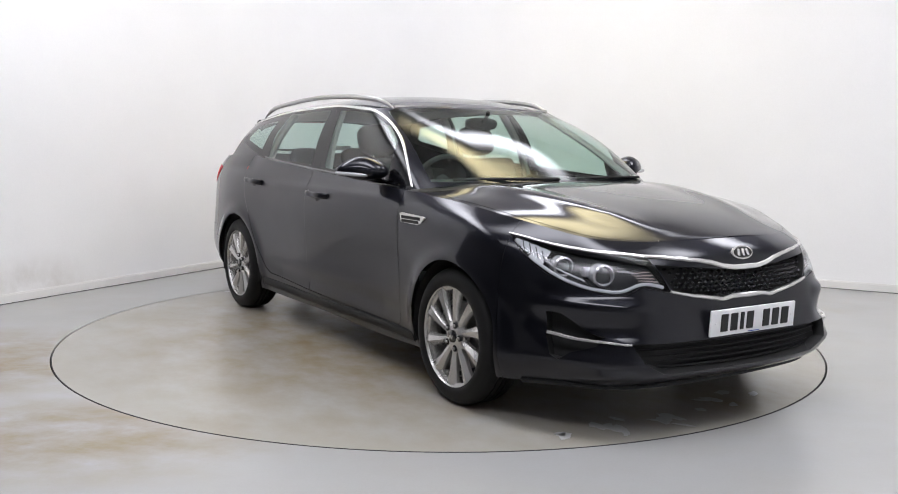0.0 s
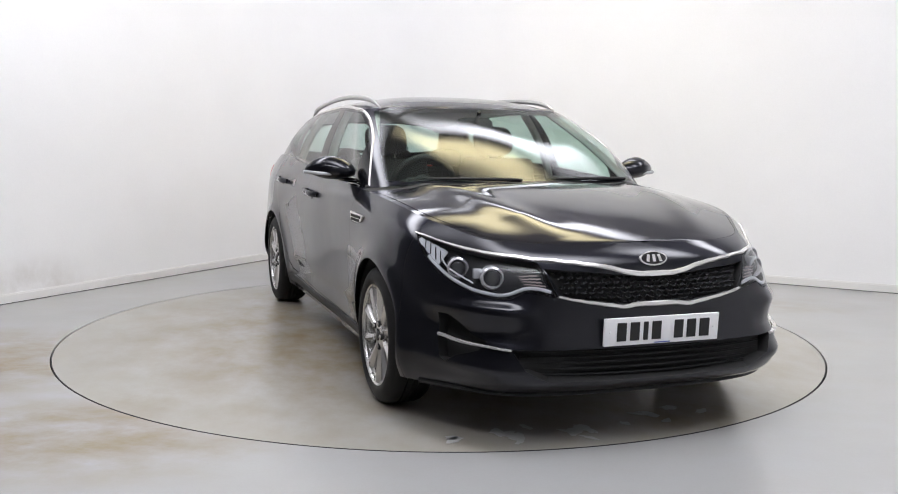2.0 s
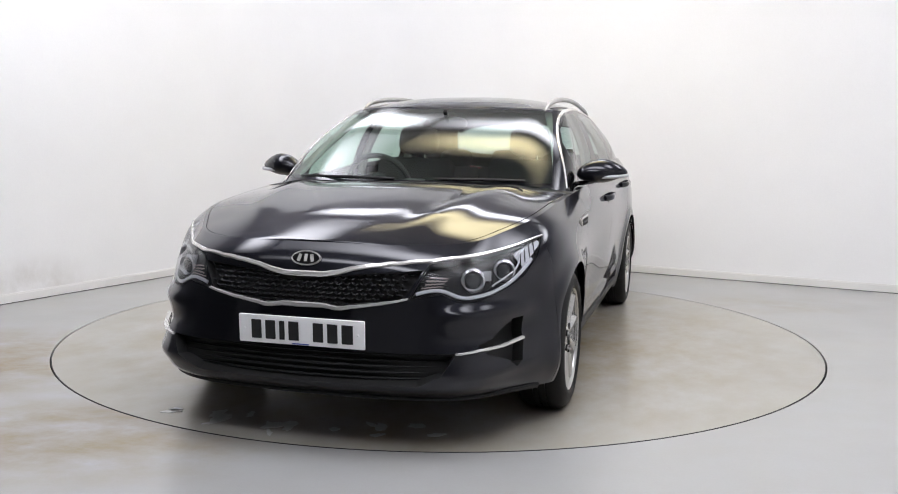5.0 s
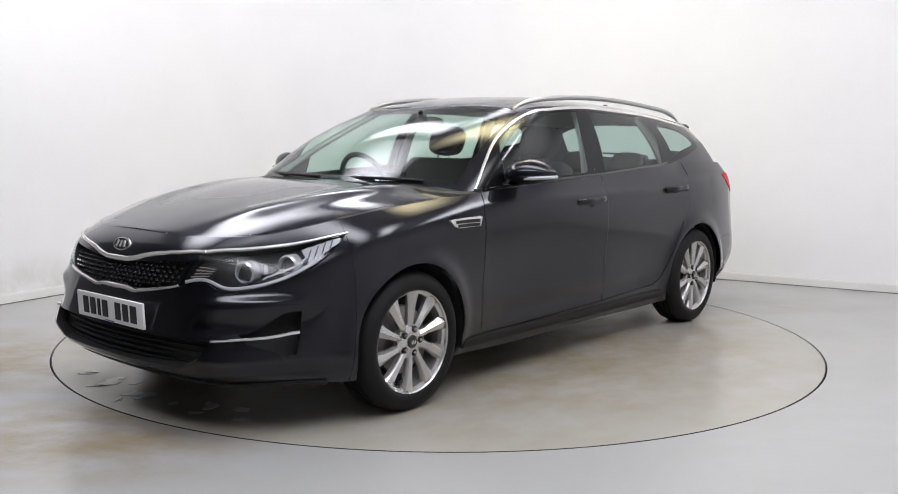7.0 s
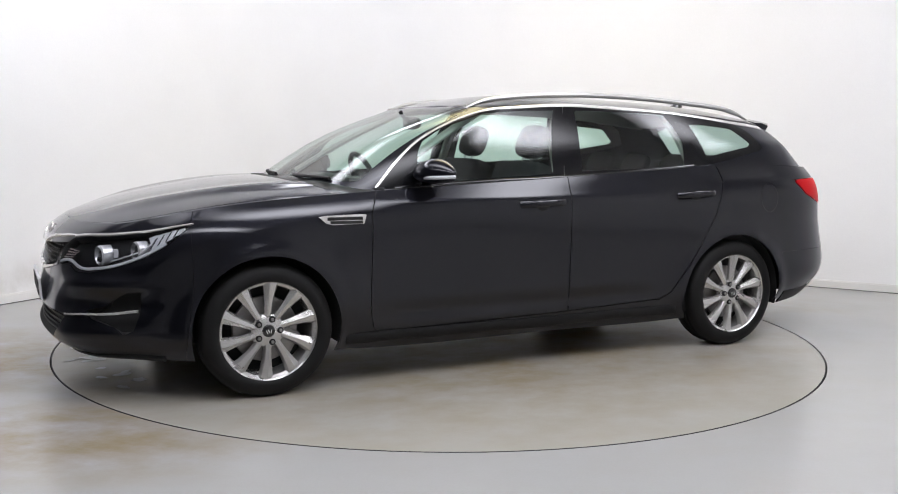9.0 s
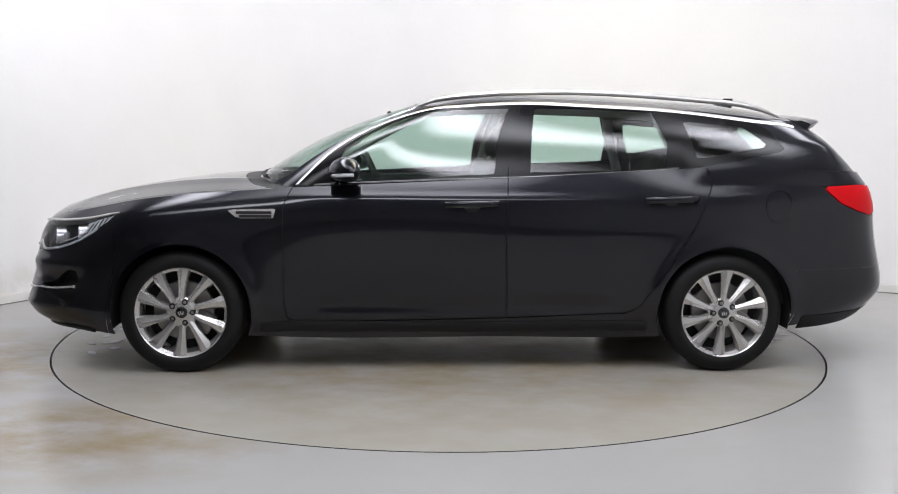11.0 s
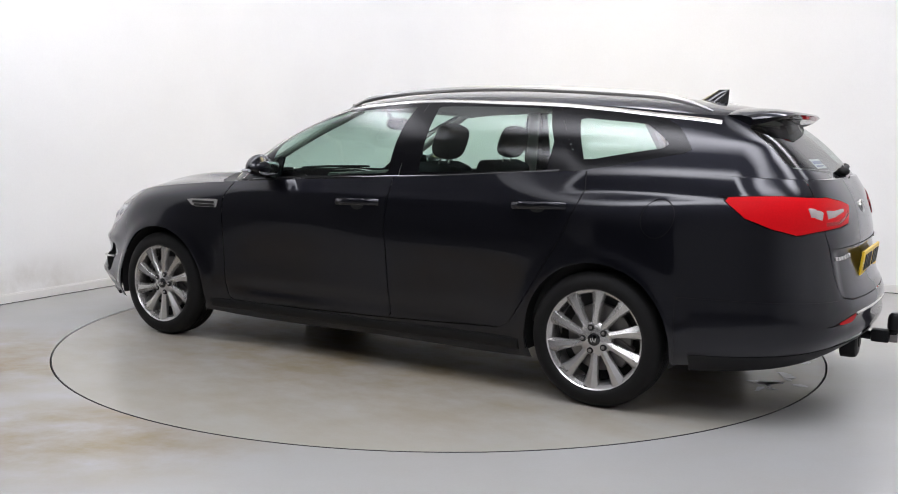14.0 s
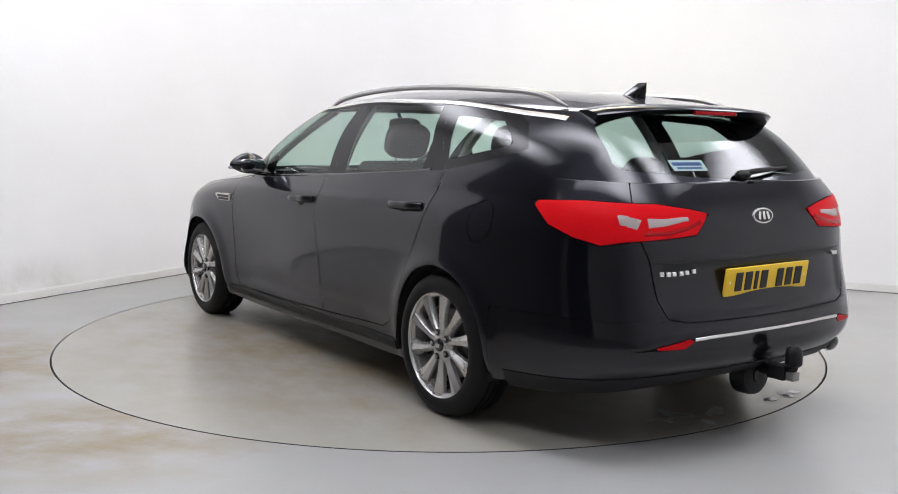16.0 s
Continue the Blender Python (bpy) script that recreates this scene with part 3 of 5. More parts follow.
def build_car():
    car = tagged(new("car"), "glossy black estate car with silver alloy wheels on the turntable", "car")
    gaps = []

    def panel_out(m, field, gap=0.0028):
        """Splits a panel off along a shut line; keeps the dark line for later."""
        inner, rest = cut(m, field + gap)
        if rest is None:
            return inner, None
        f2 = field_of(rest)
        line, outer = cut(rest, f2 - gap)
        if line is not None:
            gaps.append(line.moved(-0.007))
        return inner, outer

    # -- lower shell, left half --
    S = SHELL
    U, V = np.meshgrid(S.us, S.vs)
    P = S.P.copy()
    for xc in (FRONT_X, REAR_X):         # lips round the wheel openings
        d = np.hypot(P[..., 0] - xc, P[..., 2] - HUB_Z)
        P[..., 1] += np.where(P[..., 1] > 0.6, 0.013 * np.exp(-((d - ARCH_R - 0.01) / 0.05) ** 2), 0)
    # the folds of the front bumper's corners and the hollow along the foot of the doors
    def hump(q, at, wide):
        return np.exp(-((q - at) / wide) ** 2)

    def between(q, lo, hi, soft):
        return np.clip((q - lo) / soft, 0, 1) * np.clip((hi - q) / soft, 0, 1)

    x, y, z = P[..., 0], P[..., 1], P[..., 2]
    corner = between(y, .48, .86, .12) * np.clip((x - 1.76) / .14, 0, 1)
    fold = corner * (.018 * hump(z, .540, .032) - .016 * hump(z, .450, .036) + .016 * hump(z, .325, .028))
    side = between(x, -.98, .90, .25) * (y > .7)
    fold = fold + side * (-.010 * hump(z, .345, .045) + .004 * hump(z, .90, .02))
    rear = np.clip((-x - 1.9) / .2, 0, 1)
    fold = fold + rear * np.clip((.66 - y) / .15, 0, 1) * (.007 * hump(z, .50, .025) - .010 * hump(z, .43, .03))
    plate_bay = np.clip((-x - 2.30) / .06, 0, 1) * np.clip((.58 - y) / .05, 0, 1)
    fold = fold - plate_bay * .010 * np.clip((.757 - z) / .012, 0, 1) * np.clip((z - .545) / .03, 0, 1)
    way = np.cross(np.gradient(S.P, axis=1), np.gradient(S.P, axis=0))
    way /= np.linalg.norm(way, axis=2, keepdims=True) + 1e-12
    way *= np.where((way * out_side(S.P.reshape(-1, 3)).reshape(P.shape)).sum(-1, keepdims=True) < 0, -1, 1)
    P = P + way * fold[..., None]
    P[:, 0, 1] = P[:, -1, 1] = 0.0
    shell = grid_mesh(P, U, V, out_side)

    def round_hole(m, xc, r):
        f = np.hypot(m.v[:, 0] - xc, m.v[:, 2] - HUB_Z) - r
        return np.where(m.v[:, 1] > 0.55, f, 1.0)

    for xc in (FRONT_X, REAR_X):
        shell = cut(shell, round_hole(shell, xc, ARCH_R))[1]

    def region(points, S=SHELL):
        q = S.uv(points)
        return q

    holder = {}

    def field_of(m):
        return holder["f"](m)

    def split(m, poly, gap=None, grow=0.0):
        holder["f"] = lambda k: off_poly(k.uv, poly) - grow
        if gap is None:
            return cut(m, holder["f"](m))
        return panel_out(m, holder["f"](m), gap)

    # lamps and openings
    head = region([(1.69, .815, .81), (1.76, .818, .745), (1.885, .782, .665), (2.04, .695, .603), (2.10, .64, .587), (2.145, .578, .59), (2.165, .53, .62),
                   (2.215, .41, .604), (2.148, .465, .727), (2.05, .585, .742), (1.955, .66, .758), (1.82, .745, .785)])
    headlamp, shell = split(shell, head, 0.002)
    um, vm = S.us[-1], S.vs[-1]
    front = region([(2.176, .455, .715), (2.254, .113, .680), (2.257, 0, .680), (2.27, 0, .571), (2.267, .125, .568), (2.226, .385, .602)])
    front[2][0] = front[3][0] = -0.1
    grille, shell = split(shell, front)
    low = region([(2.185, .59, .392), (2.215, .548, .325), (2.245, .45, .287), (2.29, 0, .277), (2.275, 0, .402), (2.262, .35, .405)])
    low[3][0] = low[4][0] = -0.1
    intake, shell = split(shell, low)
    pocket = region([(1.925, .80, .508), (1.918, .80, .42), (1.940, .80, .335), (1.985, .785, .322), (2.03, .75, .350), (2.10, .69, .392), (2.13, .655, .418), (2.06, .715, .450), (1.985, .768, .505)])
    fog, shell = split(shell, pocket)
    tail = region([(-1.950, .813, .975), (-2.062, .825, .895), (-2.17, .79, .840), (-2.25, .73, .826), (-2.312, .682, .824), (-2.40, .393, .862),
                   (-2.388, .312, .935), (-2.37, .40, .962), (-2.321, .547, .972), (-2.179, .732, .98)])
    taillamp, shell = split(shell, tail, 0.002)
    gate = region([(-2.243, .605, 1.05), (-2.323, .636, .884), (-2.367, .601, .759), (-2.398, .582, .634), (-2.426, .548, .56), (-2.447, .477, .539), (-2.489, 0.0, .539), (-2.34, 0, 1.04)])
    gate[0][1] = vm + 0.1
    gate[-1] = (um + 0.1, vm + 0.1)
    gate[-2][0] = um + 0.1
    tail_in, tail_out = split(taillamp, gate)
    tailgate, shell = split(shell, gate, 0.003)
    glow_strip = region([(-2.386, .68, .440), (-2.461, .474, .480), (-2.468, .450, .462), (-2.459, .501, .447)])
    reflector, shell = split(shell, glow_strip, 0.0015)
    d1 = region([(.775, .84, .944), (.85, .902, .849), (.862, .896, .642), (.850, .888, .36), (.835, .88, .275), (.80, .877, .258), (-.295, .88, .283), (-.275, .907, .75), (-.302, .87, 1.0)])
    d1[0][1] = d1[-1][1] = vm + 0.1
    d2 = region([(-.302, .87, 1.0), (-.275, .907, .75), (-.295, .88, .283), (-.86, .882, .294), (-.93, .885, .31), (-.991, .889, .347), (-1.10, .90, .499),
                 (-1.274, .912, .766), (-1.354, .856, .985), (-1.32, .81, 1.05)])
    d2[0][1] = d2[-1][1] = vm + 0.1
    door1, shell = split(shell, d1, 0.0028)
    door2, shell = split(shell, d2, 0.0028)
    fuel = S.uv([(-1.717, .88, .872)])[0]
    ring = [(fuel[0] + 0.072 * math.cos(k * math.pi / 16), fuel[1] + 0.072 * math.sin(k * math.pi / 16)) for k in range(32)]
    flap, shell = split(shell, ring, 0.002)
    flap_gap = gaps.pop()
    nose = S.uv([(1.70, .86, .66)])[0][0]
    holder["f"] = lambda k: k.uv[:, 0] - nose
    front_bumper, shell = panel_out(shell, holder["f"](shell), 0.0009)
    back = S.uv([(-1.80, .885, .5)])[0][0]
    holder["f"] = lambda k: np.maximum(back - k.uv[:, 0], k.v[:, 2] - 0.545)
    rear_bumper, shell = panel_out(shell, holder["f"](shell), 0.0007)
    # the crease where the bonnet meets the nose
    vb = vm - 0.022
    holder["f"] = lambda k: np.abs(k.uv[:, 1] - vb) - 0.0022
    seam, front_bumper = cut(front_bumper, holder["f"](front_bumper))
    if seam is not None:
        gaps.append(seam.moved(-0.006))

    # -- bonnet and the ledge under the windows --
    F = S.P[-1]
    keep = np.arange(1, len(F) - 1)
    F = F[keep]
    ts = np.linspace(0, 1, 36)
    zc = spline([-2.4, -1.0, .6, 1.05, 1.25, 1.55, 1.90, 2.08, 2.17], np.array([[1.05], [1.05], [.97], [.988], [.988], [.954], [.886], [.833], [.802]]), F[:, 0])[:, 0]
    T, _ = np.meshgrid(ts, F[:, 0], indexing="ij")
    X = np.broadcast_to(F[:, 0], T.shape)
    Y = T * F[:, 1]
    Z = F[:, 2] + (zc - F[:, 2]) * (1 - T ** 2.6)
    yr = np.interp(X, [0.9, 1.3, 1.7, 2.05], [0.56, 0.52, 0.44, 0.33])
    fade = np.clip((2.08 - X) / 0.25, 0, 1) * np.clip((X - 0.8) / 0.1, 0, 1)
    Z = Z + fade * 0.013 * np.exp(-((Y - yr) / 0.075) ** 2) * (T < 0.999)
    deck = grid_mesh(np.stack([X, Y, Z], -1), X, T, lambda p: np.tile([0, 0, 1.0], (len(p), 1)))
    deck.n[deck.n[:, 2] < 0] *= -1
    base = CABIN.P[0]
    loop = np.concatenate([base[:, :2], (base[::-1, :2] * (1, -1))])
    deck = cut(deck, off_poly(deck.v[:, :2], loop) + 0.02)[1]
    holder["f"] = lambda k: np.maximum(off_poly(k.v[:, :2], loop) - 0.075, 0.83 - k.v[:, 0])
    cowl, deck = panel_out(deck, holder["f"](deck), 0.002)
    holder["f"] = lambda k: np.maximum(k.uv[:, 1] - (1 - 0.03), 0.80 - k.v[:, 0])
    bonnet, deck = panel_out(deck, holder["f"](deck), 0.0025)

    # -- cabin: pillars, glass --
    C = CABIN
    UC, VC = np.meshgrid(C.us, C.vs)
    cabin = grid_mesh(C.P, UC, VC, out_side)
    top = np.array([p for p in S.P[-1] if p[1] > .5])
    order = top[:, 0].argsort()
    away = np.array([k for p, k in zip(S.P[-1], way[-6]) if p[1] > .5])[order]
    top = top[order]

    def blend(m):
        """One rounded shoulder over the rear wings, through panel, ledge and pillar."""
        zt = np.interp(m.v[:, 0], top[:, 0], top[:, 2])
        flat = np.stack([np.interp(m.v[:, 0], top[:, 0], away[:, 0]), np.interp(m.v[:, 0], top[:, 0], away[:, 1])], 1)
        flat /= np.linalg.norm(flat, axis=1, keepdims=True) + 1e-9
        t = np.clip((m.v[:, 2] - zt + .07) / .19, 0, 1)
        tilt = np.radians(14 + 17 * t)
        aim = np.stack([flat[:, 0] * np.cos(tilt), flat[:, 1] * np.cos(tilt), np.sin(tilt)], 1)
        near = np.clip((m.v[:, 2] - zt + .11) / .04, 0, 1) * np.clip((zt + .16 - m.v[:, 2]) / .04, 0, 1)
        near = near * np.clip((-1.22 - m.v[:, 0]) / .12, 0, 1) * np.clip((m.v[:, 0] + 2.12) / .12, 0, 1) * (m.v[:, 1] > .45)
        n = m.n * (1 - near[:, None]) + aim * near[:, None]
        m.n = n / (np.linalg.norm(n, axis=1, keepdims=True) + 1e-12)

    for panel in (cabin, deck, shell, door2):
        blend(panel)
    cm, wm = C.us[-1], C.vs[-1]
    a_u = C.stations[3]
    screen = [(-0.1, 0.012), (C.stations[2], 0.012), (a_u - 0.055, 0.03), (a_u - 0.062, wm * 0.6), (a_u - 0.066, wm - 0.03), (C.stations[2] - 0.02, wm - 0.016), (-0.1, wm - 0.016)]
    windscreen, cabin = split(cabin, screen)
    rear = C.uv([(-1.985, .545, 1.25), (-2.03, .56, 1.20), (-2.146, .580, 1.095), (-2.175, .565, 1.075), (-2.27, .30, 1.055), (-2.30, 0, 1.05), (-1.99, 0, 1.33), (-1.95, .40, 1.30)])
    rear[5][0] = rear[6][0] = cm + 0.1
    rear_glass, cabin = split(cabin, rear)
    chrome_line = [(.79, .775, .955), (.604, .70, 1.112), (.371, .65, 1.256), (.126, .625, 1.341), (-.118, .623, 1.374), (-.391, .623, 1.395), (-.75, .622, 1.388),
                   (-1.116, .619, 1.372), (-1.40, .615, 1.345), (-1.627, .613, 1.318), (-1.885, .579, 1.277)]
    dark = C.uv(chrome_line[:-1] + [(-1.715, .65, 1.268), (-1.795, .70, 1.166), (-1.765, .715, 1.142), (-1.50, .75, 1.10), (-1.25, .787, 1.062)])
    dark = np.concatenate([dark, [(dark[-1][0], -0.1), (dark[0][0], -0.1)]])
    pillars, cabin = split(cabin, dark)
    win1 = C.uv([(.53, .79, .985), (.349, .787, .993), (-.232, .794, 1.018), (-.316, .643, 1.368), (-.119, .637, 1.360), (.124, .644, 1.325), (.366, .661, 1.242), (.50, .69, 1.155), (.55, .72, 1.10)])
    win2 = C.uv([(-.446, .644, 1.370), (-.409, .793, 1.030), (-1.136, .785, 1.068), (-1.151, .741, 1.193), (-1.083, .639, 1.356)])
    win3 = C.uv([(-1.245, .675, 1.298), (-1.275, .665, 1.312), (-1.57, .660, 1.278), (-1.615, .675, 1.255), (-1.690, .704, 1.192), (-1.675, .712, 1.172), (-1.355, .763, 1.118), (-1.315, .765, 1.122)])
    glass1, pillars = split(pillars, win1)
    glass2, pillars = split(pillars, win2)
    glass3, pillars = split(pillars, win3)
    # the slits between the doors, drawn up through the pillars
    for a, b in (((-.30, .80, 1.0), (-.385, .62, 1.40)), ((-1.32, .79, 1.06), (-1.125, .62, 1.375))):
        (ua, va), (ub, vb2) = C.uv([a, b])
        e = np.array([ub - ua, vb2 - va])
        e /= np.linalg.norm(e)
        holder["f"] = lambda k, ua=ua, va=va, e=e: np.abs((k.uv[:, 0] - ua) * e[1] - (k.uv[:, 1] - va) * e[0]) - 0.0025
        seam, pillars = cut(pillars, holder["f"](pillars))
        if seam is not None:
            gaps.append(seam.moved(-0.006))

    # -- roof --
    G = C.P[-1][1:-1]
    zr = spline([-2.0, -1.7, -1.2, -.6, -.1, .1, .22], np.array([[1.357], [1.405], [1.445], [1.466], [1.452], [1.418], [1.386]]), G[:, 0])[:, 0]
    T, _ = np.meshgrid(np.linspace(0, 1, 26), G[:, 0], indexing="ij")
    X = np.broadcast_to(G[:, 0], T.shape)
    Z = G[:, 2] + (np.maximum(zr, G[:, 2]) - G[:, 2]) * (1 - T ** 2.8)
    roof = grid_mesh(np.stack([X, T * G[:, 1], Z], -1), X, T, lambda p: np.tile([0, 0, 1.0], (len(p), 1)))

    # -- the panels as objects --
    def whole(m):
        return joined([m, m.mirrored()])

    plain = joined([flap, flap_gap.moved(.007)]).mirrored()
    body = sheet("body", joined([whole(joined([shell, deck, cabin])), plain]), M_PAINT, car, "black painted body sides and pillars")
    sheet("roof", whole(roof), M_PAINT, car)
    sheet("bonnet", whole(bonnet), M_PAINT, car, "long black bonnet with two soft creases")
    sheet("cowl", whole(cowl), M_PLASTIC, car, "matt black cowl under the windscreen")
    bumper = sheet("front_bumper", whole(front_bumper), M_PAINT, car, "black front bumper")
    rbumper = sheet("rear_bumper", whole(rear_bumper), M_PAINT, car, "black rear bumper")
    hatch = sheet("tailgate", whole(tailgate), M_PAINT, car, "black tailgate")
    sheet("door_gap", joined([whole(joined(gaps)), flap_gap]), M_GAP, body, "dark shut lines")
    sheets("pillar_trim", pillars, M_PILLAR, car, "gloss black window pillars")
    sheet("windscreen", whole(windscreen), M_GLASS, car, "raked green tinted windscreen")
    sheet("rear_window", whole(rear_glass), M_REARGLASS, hatch, "dark tinted rear window")
    sheets("quarter_window", glass3, M_GLASS, car, "green tinted quarter window")
    doors1 = sheets("front_door", door1, M_PAINT, car, "closed black front door")
    doors2 = sheets("rear_door", door2, M_PAINT, car, "closed black rear door")
    for k, (one, two) in enumerate(((glass1, glass2), (glass1.mirrored(), glass2.mirrored()))):
        sheet("door_window", one, M_GLASS, doors1[k], "green tinted side window")
        sheet("door_window", two, M_GLASS, doors2[k], "green tinted side window")
    flaps = sheet("fuel_flap", flap, M_PAINT, car, "round fuel filler flap")

    # handles: a black bulge painted as the cup's shade, and a bar across it
    for doors, hx, hz in ((doors1, -.105, .875), (doors2, -1.145, .908)):
        for k, door in enumerate(doors):
            sgn = (1, -1)[k]
            (c,), _ = snap(S, [(hx, .90, hz)])
            bm = blob(bmesh.new(), (c[0], sgn * (c[1] - 0.008), c[2] - 0.026), (0.064, 0.017, 0.034), seg=20)
            part("handle_shade", bm, M_GAP, door, "dark bulge standing in for the shaded cup behind the handle")
            bm = tube(bmesh.new(), [(c[0] + 0.135, sgn * (c[1] + 0.002), c[2] - 0.004), (c[0] + 0.09, sgn * (c[1] + 0.030), c[2]), (c[0] - .02, sgn * (c[1] + 0.036), c[2] + 0.004),
                                    (c[0] - 0.10, sgn * (c[1] + 0.030), c[2] + 0.006), (c[0] - 0.135, sgn * (c[1] + 0.003), c[2] + 0.005)], 0.010, 10, 1.7)
            part("handle", bm, M_PAINT, door, "black pull handle")

    # mouldings
    both("window_chrome", lambda: ribbon(bmesh.new(), C, chrome_line, 0.015, 0.004, 70, (0.9, 1.7)), M_CHROME, car, "bright chrome strip over the side windows")
    belt = [(.70, .80, .955), (.349, .797, .975), (-.23, .80, 1.0), (-.7, .797, 1.025), (-1.2, .785, 1.058)]
    both("belt_strip", lambda: ribbon(bmesh.new(), C, belt, 0.02, 0.006, 50), M_TRIMBLACK, car, "black weather strip under the side windows")
    sill = [(.98, .86, .235), (.5, .862, .23), (-.3, .862, .23), (-1.04, .866, .235)]
    both("sill", lambda: ribbon(bmesh.new(), S, sill, 0.055, 0.012, 40), M_PLASTIC, car, "dark plastic sill strip")
    return car, bumper, rbumper, hatch, body, doors1, dict(head=headlamp, grille=grille, intake=intake, fog=fog, tail_in=tail_in, tail_out=tail_out, reflector=reflector, windscreen=windscreen, roof=roof)


def build_wheels(car):
    for xc, phase in ((FRONT_X, 180), (REAR_X, 0)):
        for sgn in (1, -1):
            # built round the y axis with the face at y = 0, outward +y
            put = Matrix.Translation((xc, sgn * 0.914, HUB_Z)) @ (Matrix() if sgn > 0 else Matrix.Rotation(math.pi, 4, "Z"))
            bm = lathe(bmesh.new(), [(.226, -.012), (.231, -.006), (.233, -.010), (.229, -.022), (.214, -.030), (.208, -.06), (.205, -.19), (.229, -.20), (.229, -.205), (.20, -.2)], 72)
            bmesh.ops.recalc_face_normals(bm, faces=bm.faces)
            wheel = part("wheel", bm, M_ALLOY, car, "silver ten-spoke alloy wheel")
            wheel.matrix_local = put
            prof = [(.228, -.012), (.236, -.003), (.252, 0.003), (.272, 0.001), (.292, -.008), (.304, -.018), (.311, -.032), (TYRE_R, -.050)]
            for g in (0.075, 0.105, 0.130):
                prof += [(TYRE_R, -g + .004), (TYRE_R - .008, -g + .003), (TYRE_R - .008, -g - .003), (TYRE_R, -g - .004)]
            prof += [(TYRE_R, -.160), (.308, -.182), (.29, -.205), (.255, -.212), (.229, -.205)]
            bm = lathe(bmesh.new(), prof, 72)
            bmesh.ops.recalc_face_normals(bm, faces=bm.faces)
            part("tyre", bm, M_RUBBER, wheel, "black road tyre")
            bm = lathe(bmesh.new(), [(.04, -.085), (.152, -.085), (.155, -.09), (.155, -.105), (.04, -.105)], 48)
            part("brake_disc", bm, M_STEEL, wheel, "steel brake disc")
            bm = box(bmesh.new(), (.06, -.115, -.055), (.165, -.070, .055), 0.012, Matrix.Rotation(radians(150), 4, "Y"))
            part("brake_caliper", bm, M_STEEL, wheel)
            # black disc in place of the shade between the spokes
            bm = lathe(bmesh.new(), [(.001, -.125), (.206, -.125)], 48)
            part("spoke_shade", bm, M_UNDER, wheel, "dark disc standing in for the shade behind the spokes")
            # spokes: broad and bevelled at the rim, narrow at the hub
            for k in range(10):
                a = radians(phase + 18 + 36 * k)
                lean = 0.07
                bm = bmesh.new()
                rows = []
                for r, half, y, dip in ((.050, .020, -.026, .010), (.085, .0165, -.020, .011), (.13, .0195, -.017, .015), (.18, .028, -.014, .018), (.215, .037, -.013, .018), (.226, .041, -.014, .016)):
                    tw = lean * (r - .05) / .18
                    row = []
                    for w, dy in ((-1, -.034), (-1, -dip), (-.25, 0), (.62, -dip * .35), (1, -dip * 1.2), (1, -.034)):
                        q = Vector((r, y + dy, w * half)) + Vector((0, 0, tw * r * 1.2))
                        row.append(bm.verts.new(Matrix.Rotation(-a, 4, "Y") @ q))
                    rows.append(row)
                for one, two in zip(rows, rows[1:]):
                    for j in range(6):
                        bm.faces.new((one[j], one[(j + 1) % 6], two[(j + 1) % 6], two[j]))
                bm.faces.new(rows[0])
                bm.faces.new(rows[-1][::-1])
                bmesh.ops.recalc_face_normals(bm, faces=bm.faces)
                part("spoke", bm, M_ALLOY, wheel)
            bm = lathe(bmesh.new(), [(.001, -.020), (.045, -.020), (.062, -.024), (.078, -.034), (.080, -.06), (.001, -.06)], 40)
            bmesh.ops.recalc_face_normals(bm, faces=bm.faces)
            part("hub", bm, M_ALLOY, wheel)
            bm = lathe(bmesh.new(), [(.001, -.009), (.022, -.010), (.028, -.013), (.030, -.021)], 32)
            bmesh.ops.recalc_face_normals(bm, faces=bm.faces)
            part("centre_cap", bm, M_TRIMBLACK, wheel, "black centre cap with a pale mark")
            for q in (-.010, .001, .011):
                bm = box(bmesh.new(), (q - .0022, -.0125, -.009), (q + .0022, -.0085, .009), 0, Matrix.Rotation(radians(20 if q > 0 else -8), 4, "Y"))
                part("cap_mark", bm, M_CHROME, wheel, smooth=False)
            for k in range(5):
                a = radians(phase + 72 * k)
                m = Matrix.Translation((.0555 * math.cos(a), 0, .0555 * math.sin(a)))
                # black disc proud of the hub, drawn as a lug hole's shade
                bm = lathe(bmesh.new(), [(.001, -.0165), (.0135, -.0165), (.015, -.0185), (.015, -.03)], 20, m)
                part("lug_shade", bm, M_UNDER, wheel)
                bm = lathe(bmesh.new(), [(.001, -.010), (.006, -.010), (.0085, -.013), (.0085, -.02)], 6, m)
                bmesh.ops.recalc_face_normals(bm, faces=bm.faces)
                part("lug_nut", bm, M_STEEL, wheel)
    # liners in the wheel openings
    for xc in (FRONT_X, REAR_X):
        for sgn in (1, -1):
            bm = bmesh.new()
            rows = []
            for y, r in ((.895, ARCH_R + .004), (.87, ARCH_R + .008), (.80, ARCH_R + .01), (.55, ARCH_R + .01), (.55, .02)):
                rows.append([bm.verts.new((xc + r * math.cos(radians(-14 + k * 208 / 40)), sgn * y, HUB_Z + r * math.sin(radians(-14 + k * 208 / 40)))) for k in range(41)])
            for one, two in zip(rows, rows[1:]):
                for k in range(40):
                    bm.faces.new((one[k], one[k + 1], two[k + 1], two[k]))
